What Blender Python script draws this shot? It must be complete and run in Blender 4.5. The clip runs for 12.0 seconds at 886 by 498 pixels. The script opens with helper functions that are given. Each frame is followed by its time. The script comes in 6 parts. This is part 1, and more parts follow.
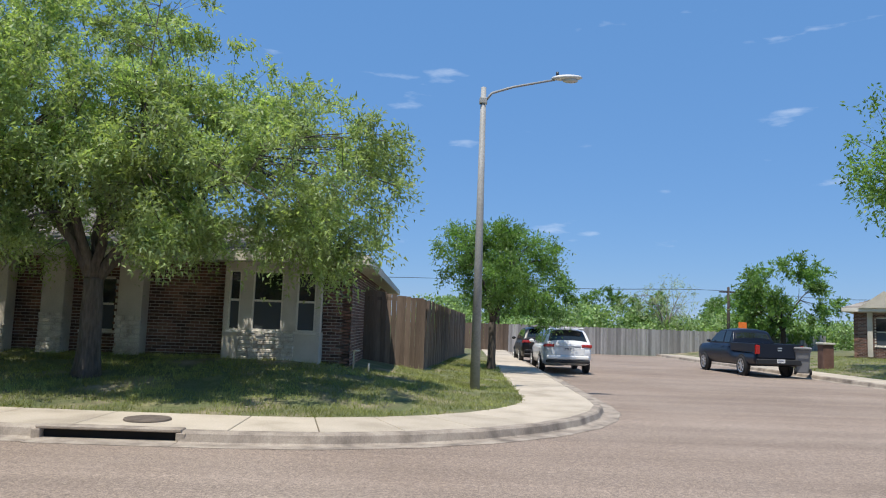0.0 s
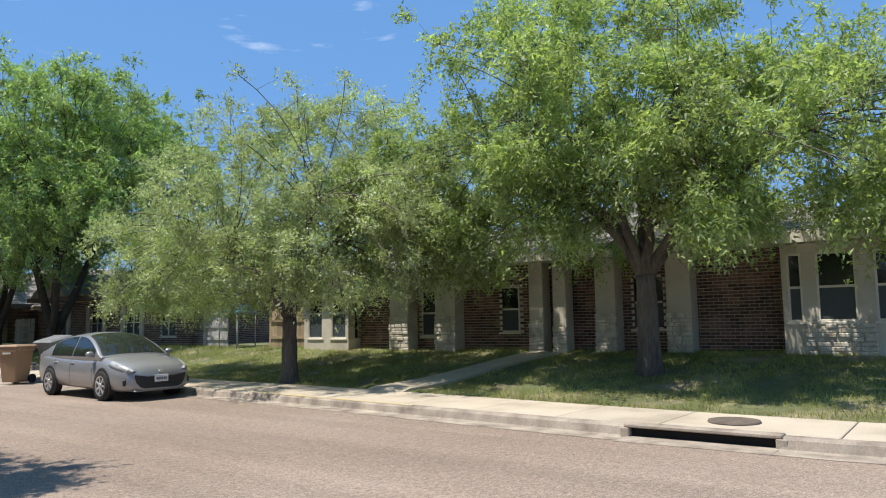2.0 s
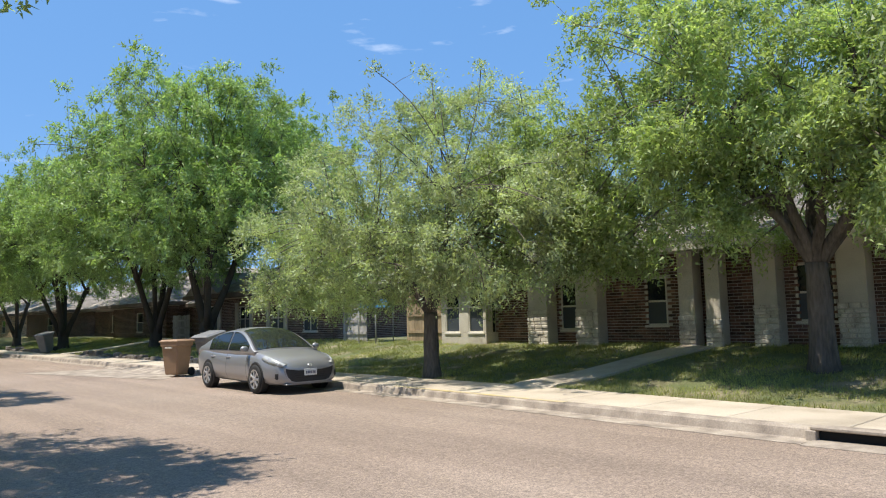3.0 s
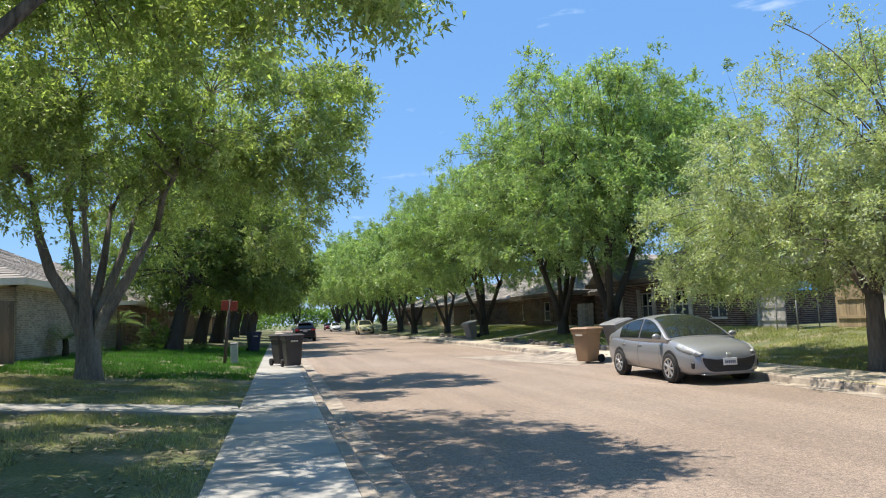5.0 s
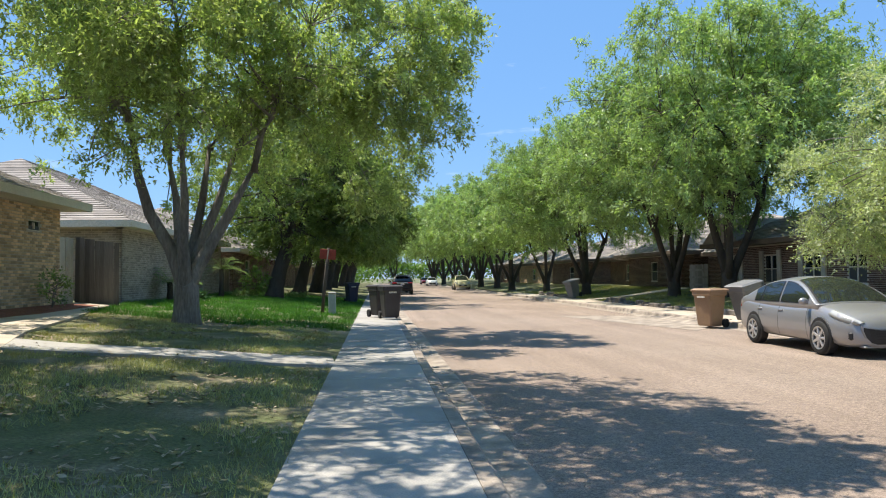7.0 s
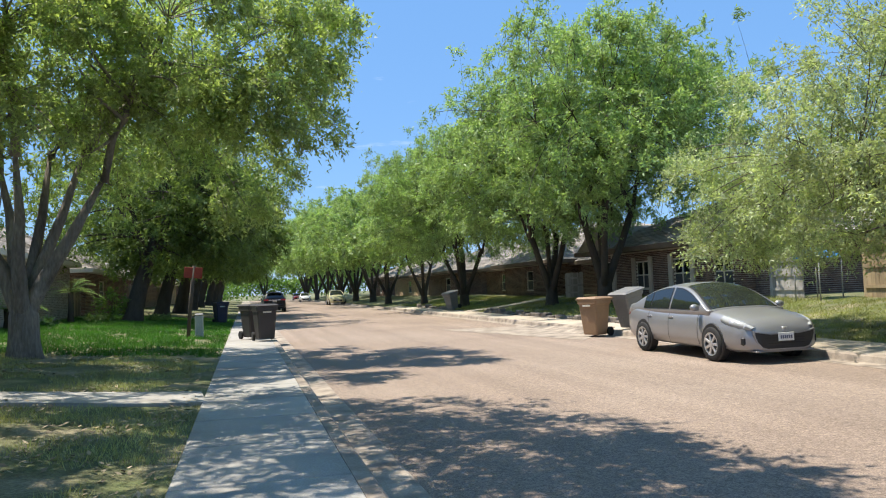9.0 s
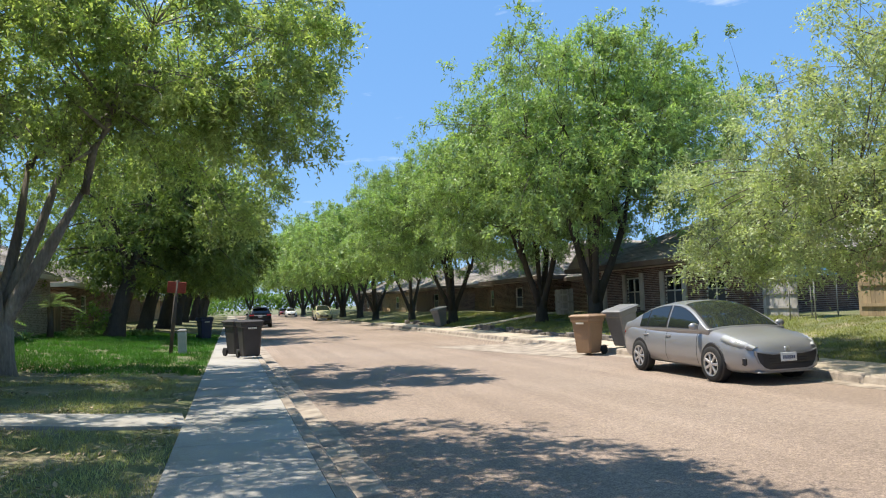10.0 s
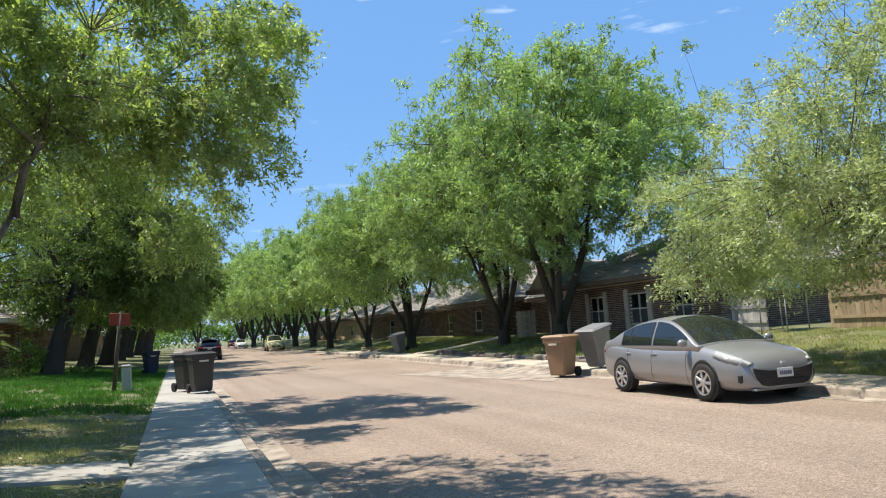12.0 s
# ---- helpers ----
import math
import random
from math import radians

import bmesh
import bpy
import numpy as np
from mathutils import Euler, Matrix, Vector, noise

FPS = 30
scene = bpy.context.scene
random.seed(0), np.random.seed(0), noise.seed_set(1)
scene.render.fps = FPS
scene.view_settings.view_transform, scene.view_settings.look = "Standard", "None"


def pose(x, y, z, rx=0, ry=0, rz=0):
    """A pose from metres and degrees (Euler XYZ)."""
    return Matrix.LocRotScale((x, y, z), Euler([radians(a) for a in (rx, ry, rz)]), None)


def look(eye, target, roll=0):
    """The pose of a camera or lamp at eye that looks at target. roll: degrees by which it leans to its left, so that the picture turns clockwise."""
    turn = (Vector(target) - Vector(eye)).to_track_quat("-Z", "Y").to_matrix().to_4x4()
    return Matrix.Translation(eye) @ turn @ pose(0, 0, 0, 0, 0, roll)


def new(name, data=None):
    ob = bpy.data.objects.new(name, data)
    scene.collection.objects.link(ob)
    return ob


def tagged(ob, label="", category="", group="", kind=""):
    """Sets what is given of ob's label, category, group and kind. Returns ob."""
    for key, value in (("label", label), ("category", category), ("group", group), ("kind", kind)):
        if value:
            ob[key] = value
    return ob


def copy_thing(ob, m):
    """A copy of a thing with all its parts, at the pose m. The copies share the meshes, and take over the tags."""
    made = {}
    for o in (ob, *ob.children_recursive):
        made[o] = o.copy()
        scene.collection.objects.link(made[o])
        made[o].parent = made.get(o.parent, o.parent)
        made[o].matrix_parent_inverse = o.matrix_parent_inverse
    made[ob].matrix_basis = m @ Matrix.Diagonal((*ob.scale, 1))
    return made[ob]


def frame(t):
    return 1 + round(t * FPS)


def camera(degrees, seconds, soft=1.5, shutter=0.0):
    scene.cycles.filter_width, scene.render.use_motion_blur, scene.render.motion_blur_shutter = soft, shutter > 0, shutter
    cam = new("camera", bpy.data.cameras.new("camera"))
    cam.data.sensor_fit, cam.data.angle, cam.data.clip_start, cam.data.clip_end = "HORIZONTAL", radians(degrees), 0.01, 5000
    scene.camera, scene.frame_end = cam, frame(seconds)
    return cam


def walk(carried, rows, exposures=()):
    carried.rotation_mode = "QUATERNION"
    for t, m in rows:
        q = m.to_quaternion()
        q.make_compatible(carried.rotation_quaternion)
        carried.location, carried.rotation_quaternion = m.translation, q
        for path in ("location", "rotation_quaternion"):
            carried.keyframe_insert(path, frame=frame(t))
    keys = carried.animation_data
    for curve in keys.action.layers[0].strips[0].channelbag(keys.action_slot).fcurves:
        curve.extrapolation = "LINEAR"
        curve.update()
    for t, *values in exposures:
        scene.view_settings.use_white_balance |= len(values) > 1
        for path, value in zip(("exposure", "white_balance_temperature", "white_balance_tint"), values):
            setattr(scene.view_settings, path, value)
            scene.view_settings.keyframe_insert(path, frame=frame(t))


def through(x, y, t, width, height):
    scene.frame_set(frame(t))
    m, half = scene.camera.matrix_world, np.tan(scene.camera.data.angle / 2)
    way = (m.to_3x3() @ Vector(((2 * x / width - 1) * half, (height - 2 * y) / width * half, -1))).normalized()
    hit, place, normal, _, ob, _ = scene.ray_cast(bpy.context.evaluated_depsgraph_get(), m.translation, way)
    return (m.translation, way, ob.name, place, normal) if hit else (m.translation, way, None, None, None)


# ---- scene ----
cam = camera(62.2, 12.0, soft=1.1)

PATH = [
    (0, (-0.839, -2.768, 1.673), (1.15, -2.803, 1.876), 2.0),
    (0.5, (-0.542, -2.51, 1.67), (1.428, -2.254, 1.896), 0.2),
    (1, (-0.353, -2.272, 1.629), (1.531, -1.645, 1.864), -0.3),
    (1.5, (-0.169, -2.005, 1.548), (1.565, -1.029, 1.757), -0.9),
    (2, (0.037, -1.728, 1.544), (1.618, -0.518, 1.737), -1.1),
    (2.5, (0.146, -1.469, 1.561), (1.613, -0.122, 1.747), -1.4),
    (2.7, (0.125, -1.348, 1.56), (1.55, 0.042, 1.746), -1.4),
    (4.3, (0.045, -0.864, 1.521), (0.898, 0.936, 1.7), -2.5),
    (4.5, (0.058, -0.807, 1.547), (0.803, 1.04, 1.73), -2.3),
    (5, (0.016, -0.743, 1.571), (0.457, 1.199, 1.757), -2.5),
    (5.5, (-0.007, -0.298, 1.529), (0.076, 1.689, 1.747), -2.3),
    (6, (-0.056, 0.021, 1.478), (-0.103, 2.013, 1.657), -1.1),
    (6.5, (-0.05, 0.347, 1.484), (0.0, 2.343, 1.592), -1.2),
    (7, (-0.012, 0.73, 1.479), (0.17, 2.72, 1.556), -0.6),
    (7.5, (-0.089, 1.085, 1.52), (0.248, 3.056, 1.582), -0.5),
    (9.5, (-0.102, 2.044, 1.551), (0.441, 3.965, 1.676), -2.4),
    (10, (-0.083, 2.269, 1.566), (0.475, 4.184, 1.71), -2.1),
    (10.5, (-0.089, 2.499, 1.546), (0.455, 4.417, 1.713), -2.0),
    (11, (-0.071, 2.784, 1.526), (0.463, 4.701, 1.722), -2.4),
    (11.5, (-0.15, 3.014, 1.521), (0.41, 4.923, 1.732), -3.0),
    (12, (-0.152, 3.32, 1.531), (0.535, 5.187, 1.738), -3.8),
]
walk(cam, [(t, look(e, g, r)) for t, e, g, r in PATH],
     exposures=[(0, -0.02, 6500, 10), (1.5, 0.15, 6600, 10), (2.7, 0.32, 6700, 10), (4.5, 0.46, 6800, 10), (7.5, 0.54, 6900, 10), (12, 0.48, 6900, 10)])

# ---------------- world, sun ----------------
SUN_EL, SUN_AZ = radians(69.7), radians(-59.7)
world = bpy.data.worlds.new("sky")
scene.world = world
world.use_nodes = True
wn, wl = world.node_tree.nodes, world.node_tree.links
sky = wn.new("ShaderNodeTexSky")
sky.sky_type, sky.sun_disc, sky.sun_elevation, sky.sun_rotation = "NISHITA", False, SUN_EL, SUN_AZ
sky.air_density, sky.dust_density, sky.ozone_density = 1.0, 0.0, 4.0
# thin wisps of high cloud low over the side street
wtc, wmap, wnoise, wramp = wn.new("ShaderNodeTexCoord"), wn.new("ShaderNodeMapping"), wn.new("ShaderNodeTexNoise"), wn.new("ShaderNodeValToRGB")
wmap.inputs["Scale"].default_value = (4.0, 4.0, 17.0)
wnoise.inputs["Scale"].default_value, wnoise.inputs["Detail"].default_value = 2.2, 6.0
wramp.color_ramp.elements[0].position, wramp.color_ramp.elements[1].position = 0.655, 0.95
wmix = wn.new("ShaderNodeMixRGB")
wmix.inputs[2].default_value = (7.5, 8.4, 9.8, 1)
wl.new(wtc.outputs["Generated"], wmap.inputs["Vector"])
wl.new(wmap.outputs["Vector"], wnoise.inputs["Vector"])
wl.new(wnoise.outputs["Fac"], wramp.inputs["Fac"])
wl.new(wramp.outputs["Color"], wmix.inputs["Fac"])
wblue = wn.new("ShaderNodeMixRGB")   # the deep, even blue of a dry midday sky
wblue.inputs["Fac"].default_value, wblue.inputs[2].default_value = 0.66, (1.2, 3.15, 6.9, 1)
wl.new(sky.outputs["Color"], wblue.inputs[1])
wl.new(wblue.outputs["Color"], wmix.inputs[1])
wl.new(wmix.outputs["Color"], wn["Background"].inputs["Color"])
wn["Background"].inputs["Strength"].default_value = 0.113

sun_data = bpy.data.lights.new("sun", "SUN")
sun_data.energy, sun_data.angle, sun_data.color = 5.5, radians(0.5), (1.0, 0.95, 0.87)
sun = new("sun", sun_data)
sun.matrix_world = look((0, 0, 50), (2.45, -1.43, 50 - 7.67))
scene.view_settings.exposure = 0.0


# ---------------- materials ----------------
def ramp(nt, stops):
    node = nt.nodes.new("ShaderNodeValToRGB")
    cr = node.color_ramp
    while len(cr.elements) < len(stops):
        cr.elements.new(0.5)
    for e, (p, c) in zip(cr.elements, stops):
        e.position, e.color = p, (*c, 1)
    return node


def material(name, colors, scale=3.0, fine=40.0, rough=0.8, metal=0.0, bump=0.3, bump_scale=60.0, stretch=(1, 1, 1), rand=0.0, island=0.0, coat=0.0, spec=0.5, fine_amt=0.25, dist=0.01, spread=0.3):
    """Two scales of colour variation, fine relief, and a random shade per object or per island."""
    m = bpy.data.materials.new(name)
    m.use_nodes = True
    nt = m.node_tree
    b = nt.nodes["Principled BSDF"]
    b.inputs["Roughness"].default_value, b.inputs["Metallic"].default_value = rough, metal
    b.inputs["Coat Weight"].default_value, b.inputs["Specular IOR Level"].default_value = coat, spec
    geo = nt.nodes.new("ShaderNodeNewGeometry")
    mp = nt.nodes.new("ShaderNodeMapping")
    mp.inputs["Scale"].default_value = stretch
    nt.links.new(geo.outputs["Position"], mp.inputs["Vector"])
    big, small = nt.nodes.new("ShaderNodeTexNoise"), nt.nodes.new("ShaderNodeTexNoise")
    big.inputs["Scale"].default_value, big.inputs["Detail"].default_value = scale, 5.0
    small.inputs["Scale"].default_value, small.inputs["Detail"].default_value = fine, 4.0
    for n in (big, small):
        nt.links.new(mp.outputs["Vector"], n.inputs["Vector"])
    k = len(colors)
    cr = ramp(nt, [(0.3 + 0.4 * i / max(1, k - 1), c) for i, c in enumerate(colors)])
    nt.links.new(big.outputs["Fac"], cr.inputs["Fac"])
    last = cr.outputs["Color"]
    mul = nt.nodes.new("ShaderNodeMath")
    mul.operation = "MULTIPLY_ADD"
    mul.inputs[1].default_value, mul.inputs[2].default_value = fine_amt * 2, 1.0 - fine_amt
    con = nt.nodes.new("ShaderNodeMapRange")
    con.inputs["From Min"].default_value, con.inputs["From Max"].default_value = 0.5 - spread, 0.5 + spread
    nt.links.new(small.outputs["Fac"], con.inputs["Value"])
    nt.links.new(con.outputs["Result"], mul.inputs[0])
    fac = mul.outputs[0]
    if rand or island:
        src = nt.nodes.new("ShaderNodeObjectInfo").outputs["Random"] if rand else geo.outputs["Random Per Island"]
        r2 = nt.nodes.new("ShaderNodeMath")
        r2.operation = "MULTIPLY_ADD"
        amt = rand or island
        r2.inputs[1].default_value, r2.inputs[2].default_value = 2 * amt, 1 - amt
        nt.links.new(src, r2.inputs[0])
        r3 = nt.nodes.new("ShaderNodeMath")
        r3.operation = "MULTIPLY"
        nt.links.new(fac, r3.inputs[0])
        nt.links.new(r2.outputs[0], r3.inputs[1])
        fac = r3.outputs[0]
    vm = nt.nodes.new("ShaderNodeVectorMath")
    vm.operation = "SCALE"
    nt.links.new(last, vm.inputs[0])
    nt.links.new(fac, vm.inputs["Scale"])
    nt.links.new(vm.outputs[0], b.inputs["Base Color"])
    if bump:
        bn, bp = nt.nodes.new("ShaderNodeTexNoise"), nt.nodes.new("ShaderNodeBump")
        bn.inputs["Scale"].default_value, bn.inputs["Detail"].default_value = bump_scale, 6.0
        nt.links.new(mp.outputs["Vector"], bn.inputs["Vector"])
        bp.inputs["Strength"].default_value, bp.inputs["Distance"].default_value = bump, dist
        nt.links.new(bn.outputs["Fac"], bp.inputs["Height"])
        nt.links.new(bp.outputs["Normal"], b.inputs["Normal"])
    return m


def leaf_material(name, lo, hi, through=0.45):
    m = bpy.data.materials.new(name)
    m.use_nodes = True
    nt = m.node_tree
    b, out = nt.nodes["Principled BSDF"], nt.nodes["Material Output"]
    b.inputs["Roughness"].default_value = 0.45
    b.inputs["Specular IOR Level"].default_value = 0.35
    geo = nt.nodes.new("ShaderNodeNewGeometry")
    cr = ramp(nt, [(0.0, [0.6 * a + 0.4 * b for a, b in zip(lo, hi)]), (0.7, [0.3 * a + 0.7 * b for a, b in zip(lo, hi)]), (1.0, [min(1, c * 1.15) for c in hi])])
    nt.links.new(geo.outputs["Random Per Island"], cr.inputs["Fac"])
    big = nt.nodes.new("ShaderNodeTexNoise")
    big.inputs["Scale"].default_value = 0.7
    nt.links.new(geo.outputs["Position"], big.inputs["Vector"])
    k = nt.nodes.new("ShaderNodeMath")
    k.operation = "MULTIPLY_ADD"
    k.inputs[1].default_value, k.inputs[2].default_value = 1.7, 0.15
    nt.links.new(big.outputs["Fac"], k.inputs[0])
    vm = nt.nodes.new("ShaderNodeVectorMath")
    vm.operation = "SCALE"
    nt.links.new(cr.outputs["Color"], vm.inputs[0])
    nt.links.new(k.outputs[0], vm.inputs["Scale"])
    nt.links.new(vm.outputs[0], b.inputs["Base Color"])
    tr, mx = nt.nodes.new("ShaderNodeBsdfTranslucent"), nt.nodes.new("ShaderNodeMixShader")
    vm2 = nt.nodes.new("ShaderNodeVectorMath")
    vm2.operation = "MULTIPLY"
    vm2.inputs[1].default_value = (1.35, 1.45, 0.62)
    nt.links.new(vm.outputs[0], vm2.inputs[0])
    nt.links.new(vm2.outputs[0], tr.inputs["Color"])
    mx.inputs["Fac"].default_value = through
    nt.links.new(b.outputs[0], mx.inputs[1])
    nt.links.new(tr.outputs[0], mx.inputs[2])
    nt.links.new(mx.outputs[0], out.inputs["Surface"])
    return m


def road_material():
    """Chip seal: stones of mixed shade in a brown binder, worn wheel lanes, patches and fine cracks."""
    m = material("road_chipseal", [(0.24, 0.18, 0.137), (0.28, 0.214, 0.166), (0.31, 0.243, 0.192)], 0.22, 14, 0.9, bump=0.5, bump_scale=110, fine_amt=0.16, spread=0.25, dist=0.02)
    nt = m.node_tree
    b = nt.nodes["Principled BSDF"]
    last = b.inputs["Base Color"].links[0].from_socket
    geo = nt.nodes.new("ShaderNodeNewGeometry")
    for scale, lo, hi in ((85.0, 0.58, 1.32), (34.0, 0.87, 1.11)):
        v = nt.nodes.new("ShaderNodeTexVoronoi")
        v.inputs["Scale"].default_value = scale
        nt.links.new(geo.outputs["Position"], v.inputs["Vector"])
        sep = nt.nodes.new("ShaderNodeSeparateColor")
        nt.links.new(v.outputs["Color"], sep.inputs["Color"])
        mr = nt.nodes.new("ShaderNodeMapRange")
        mr.inputs["To Min"].default_value, mr.inputs["To Max"].default_value = lo, hi
        nt.links.new(sep.outputs["Red"], mr.inputs["Value"])
        sc = nt.nodes.new("ShaderNodeVectorMath")
        sc.operation = "SCALE"
        nt.links.new(last, sc.inputs[0])
        nt.links.new(mr.outputs["Result"], sc.inputs["Scale"])
        last = sc.outputs[0]
    # streaks worn along the street
    mp = nt.nodes.new("ShaderNodeMapping")
    mp.inputs["Scale"].default_value = (1.6, 0.05, 1.0)
    nz = nt.nodes.new("ShaderNodeTexNoise")
    nz.inputs["Scale"].default_value, nz.inputs["Detail"].default_value = 1.0, 6.0
    nt.links.new(geo.outputs["Position"], mp.inputs["Vector"])
    nt.links.new(mp.outputs["Vector"], nz.inputs["Vector"])
    mr = nt.nodes.new("ShaderNodeMapRange")
    mr.inputs["From Min"].default_value, mr.inputs["From Max"].default_value = 0.3, 0.7
    mr.inputs["To Min"].default_value, mr.inputs["To Max"].default_value = 0.84, 1.12
    nt.links.new(nz.outputs["Fac"], mr.inputs["Value"])
    sc = nt.nodes.new("ShaderNodeVectorMath")
    sc.operation = "SCALE"
    nt.links.new(last, sc.inputs[0])
    nt.links.new(mr.outputs["Result"], sc.inputs["Scale"])
    nt.links.new(sc.outputs[0], b.inputs["Base Color"])
    return m


M_road = road_material()
M_conc = material("pavement_concrete", [(0.35, 0.295, 0.225), (0.45, 0.385, 0.30), (0.50, 0.43, 0.34)], 1.2, 70, 0.85, bump=0.25, bump_scale=120, rand=0.08)
# Greyer than the far concrete, with some tree shade put into the colour.
M_concgrey = material("grey_shaded_concrete", [(0.25, 0.235, 0.21), (0.33, 0.315, 0.285), (0.38, 0.36, 0.325)], 1.2, 70, 0.85, bump=0.25, bump_scale=120, rand=0.08)
M_kerb = material("kerb_concrete", [(0.15, 0.122, 0.098), (0.30, 0.25, 0.20), (0.41, 0.35, 0.28)], 2.6, 50, 0.88, bump=0.35, bump_scale=90)
M_lawn = material("lawn_soil", [(0.30, 0.25, 0.17), (0.15, 0.145, 0.07), (0.105, 0.125, 0.045), (0.20, 0.19, 0.09)], 0.9, 30, 0.95, bump=0.8, bump_scale=45, fine_amt=0.5, dist=0.03)
M_ground = material("dry_ground", [(0.16, 0.14, 0.08), (0.13, 0.15, 0.06), (0.20, 0.17, 0.11)], 0.2, 6, 0.95, bump=0.4, bump_scale=12)
M_mortar = material("mortar", [(0.42, 0.37, 0.31), (0.52, 0.46, 0.40)], 2, 60, 0.9, bump=0.3)
M_brick = material("red_brick", [(0.075, 0.04, 0.03), (0.14, 0.07, 0.048), (0.21, 0.12, 0.085)], 1.5, 60, 0.85, bump=0.3, bump_scale=80, island=0.55)
M_brownbrick = material("brown_brick", [(0.085, 0.05, 0.038), (0.13, 0.075, 0.055), (0.18, 0.11, 0.08)], 1.5, 60, 0.85, bump=0.3, bump_scale=80, island=0.4)
M_tan = material("tan_brick", [(0.52, 0.36, 0.22), (0.60, 0.43, 0.27), (0.56, 0.41, 0.27)], 1.2, 60, 0.85, bump=0.3, bump_scale=80, island=0.42)
# Grey-tan brick, darkened too for the tree shade on the neighbour's wall.
M_greybrick = material("grey_tan_shaded_brick", [(0.26, 0.22, 0.17), (0.33, 0.285, 0.225), (0.30, 0.26, 0.21)], 1.2, 60, 0.85, bump=0.3, bump_scale=80, island=0.3)
M_gatewood = material("grey_brown_gate_wood", [(0.10, 0.085, 0.072), (0.155, 0.135, 0.118), (0.20, 0.175, 0.155)], 2.0, 40, 0.9, bump=0.4, bump_scale=50, stretch=(1, 1, 0.08), rand=0.25)
M_cream = material("cream_siding", [(0.43, 0.385, 0.31), (0.53, 0.48, 0.395), (0.60, 0.55, 0.46)], 1.6, 50, 0.75, bump=0.15)
M_trim = material("cream_trim_paint", [(0.62, 0.57, 0.48), (0.70, 0.66, 0.57)], 1.5, 40, 0.6, bump=0.1)
M_stone = material("pale_rubble_stone", [(0.36, 0.31, 0.25), (0.56, 0.51, 0.43), (0.66, 0.61, 0.52)], 5, 40, 0.9, bump=0.6, bump_scale=35, island=0.2)
M_shingle = material("grey_roof_shingle", [(0.22, 0.195, 0.17), (0.28, 0.25, 0.22), (0.33, 0.295, 0.26)], 1.0, 40, 0.95, bump=0.5, bump_scale=70, island=0.25)
M_wood = material("weathered_fence_wood", [(0.11, 0.075, 0.05), (0.17, 0.12, 0.085), (0.22, 0.165, 0.12)], 2.0, 40, 0.9, bump=0.4, bump_scale=50, stretch=(1, 1, 0.08), rand=0.3)
M_greywood = material("grey_fence_wood", [(0.26, 0.245, 0.225), (0.34, 0.32, 0.30), (0.41, 0.39, 0.36)], 2.0, 40, 0.9, bump=0.4, bump_scale=50, stretch=(1, 1, 0.08), rand=0.3)
M_bark = material("grey_bark", [(0.12, 0.10, 0.085), (0.20, 0.175, 0.15), (0.28, 0.25, 0.215)], 2.5, 25, 0.95, bump=1.0, bump_scale=22, stretch=(1, 1, 0.25), dist=0.03, fine_amt=0.4)
M_darkbark = material("dark_bark", [(0.05, 0.04, 0.032), (0.085, 0.07, 0.055)], 2.5, 25, 0.95, bump=1.0, bump_scale=22, stretch=(1, 1, 0.25), dist=0.03)
M_ridged = material("ridged_dark_bark", [(0.07, 0.062, 0.055), (0.115, 0.10, 0.09), (0.17, 0.15, 0.135)], 3.0, 16, 0.95, bump=1.0, bump_scale=15, stretch=(1, 1, 0.14), dist=0.07, fine_amt=0.6, spread=0.2)
M_midbark = material("brown_grey_bark", [(0.075, 0.06, 0.05), (0.12, 0.10, 0.085), (0.165, 0.14, 0.12)], 2.5, 22, 0.95, bump=1.0, bump_scale=20, stretch=(1, 1, 0.2), dist=0.04, fine_amt=0.5)
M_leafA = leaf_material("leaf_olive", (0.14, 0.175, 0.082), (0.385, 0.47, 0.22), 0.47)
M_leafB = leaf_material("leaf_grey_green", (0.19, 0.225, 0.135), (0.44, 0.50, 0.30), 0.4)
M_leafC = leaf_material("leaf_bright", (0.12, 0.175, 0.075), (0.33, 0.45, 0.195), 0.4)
# Darkened leaf colour puts the near row's deep shade into the crowns.
M_leafE = leaf_material("leaf_shade_darkened", (0.07, 0.105, 0.038), (0.20, 0.275, 0.095), 0.45)
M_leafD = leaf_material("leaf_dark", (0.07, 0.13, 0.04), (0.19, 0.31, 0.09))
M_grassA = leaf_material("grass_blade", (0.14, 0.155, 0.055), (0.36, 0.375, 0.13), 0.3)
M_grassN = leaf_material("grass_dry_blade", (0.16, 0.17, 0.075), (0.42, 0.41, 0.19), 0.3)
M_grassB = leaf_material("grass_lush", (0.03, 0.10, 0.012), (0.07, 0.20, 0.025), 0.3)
M_brownfascia = material("brown_fascia_paint", [(0.10, 0.075, 0.06), (0.15, 0.115, 0.09)], 1.5, 40, 0.7, bump=0.1)
M_steel = material("galvanised_pole", [(0.27, 0.265, 0.25), (0.35, 0.345, 0.33)], 1.5, 30, 0.7, 0.1, bump=0.1)
M_black = material("black_plastic", [(0.012, 0.012, 0.013), (0.02, 0.02, 0.021)], 3, 60, 0.5, bump=0.1)
M_rubber = material("tyre_rubber", [(0.012, 0.012, 0.012), (0.02, 0.02, 0.02)], 6, 60, 0.85, bump=0.3)
# Near-black paints unlit rooms and the drain's depth; also colours door seams.
M_dark = material("shade_black_and_seams", [(0.006, 0.006, 0.006), (0.01, 0.01, 0.01)], 3, 30, 0.95, bump=0)
M_mulch = material("red_mulch", [(0.20, 0.07, 0.04), (0.32, 0.13, 0.08)], 8, 50, 0.95, bump=1.0, bump_scale=60, dist=0.03)


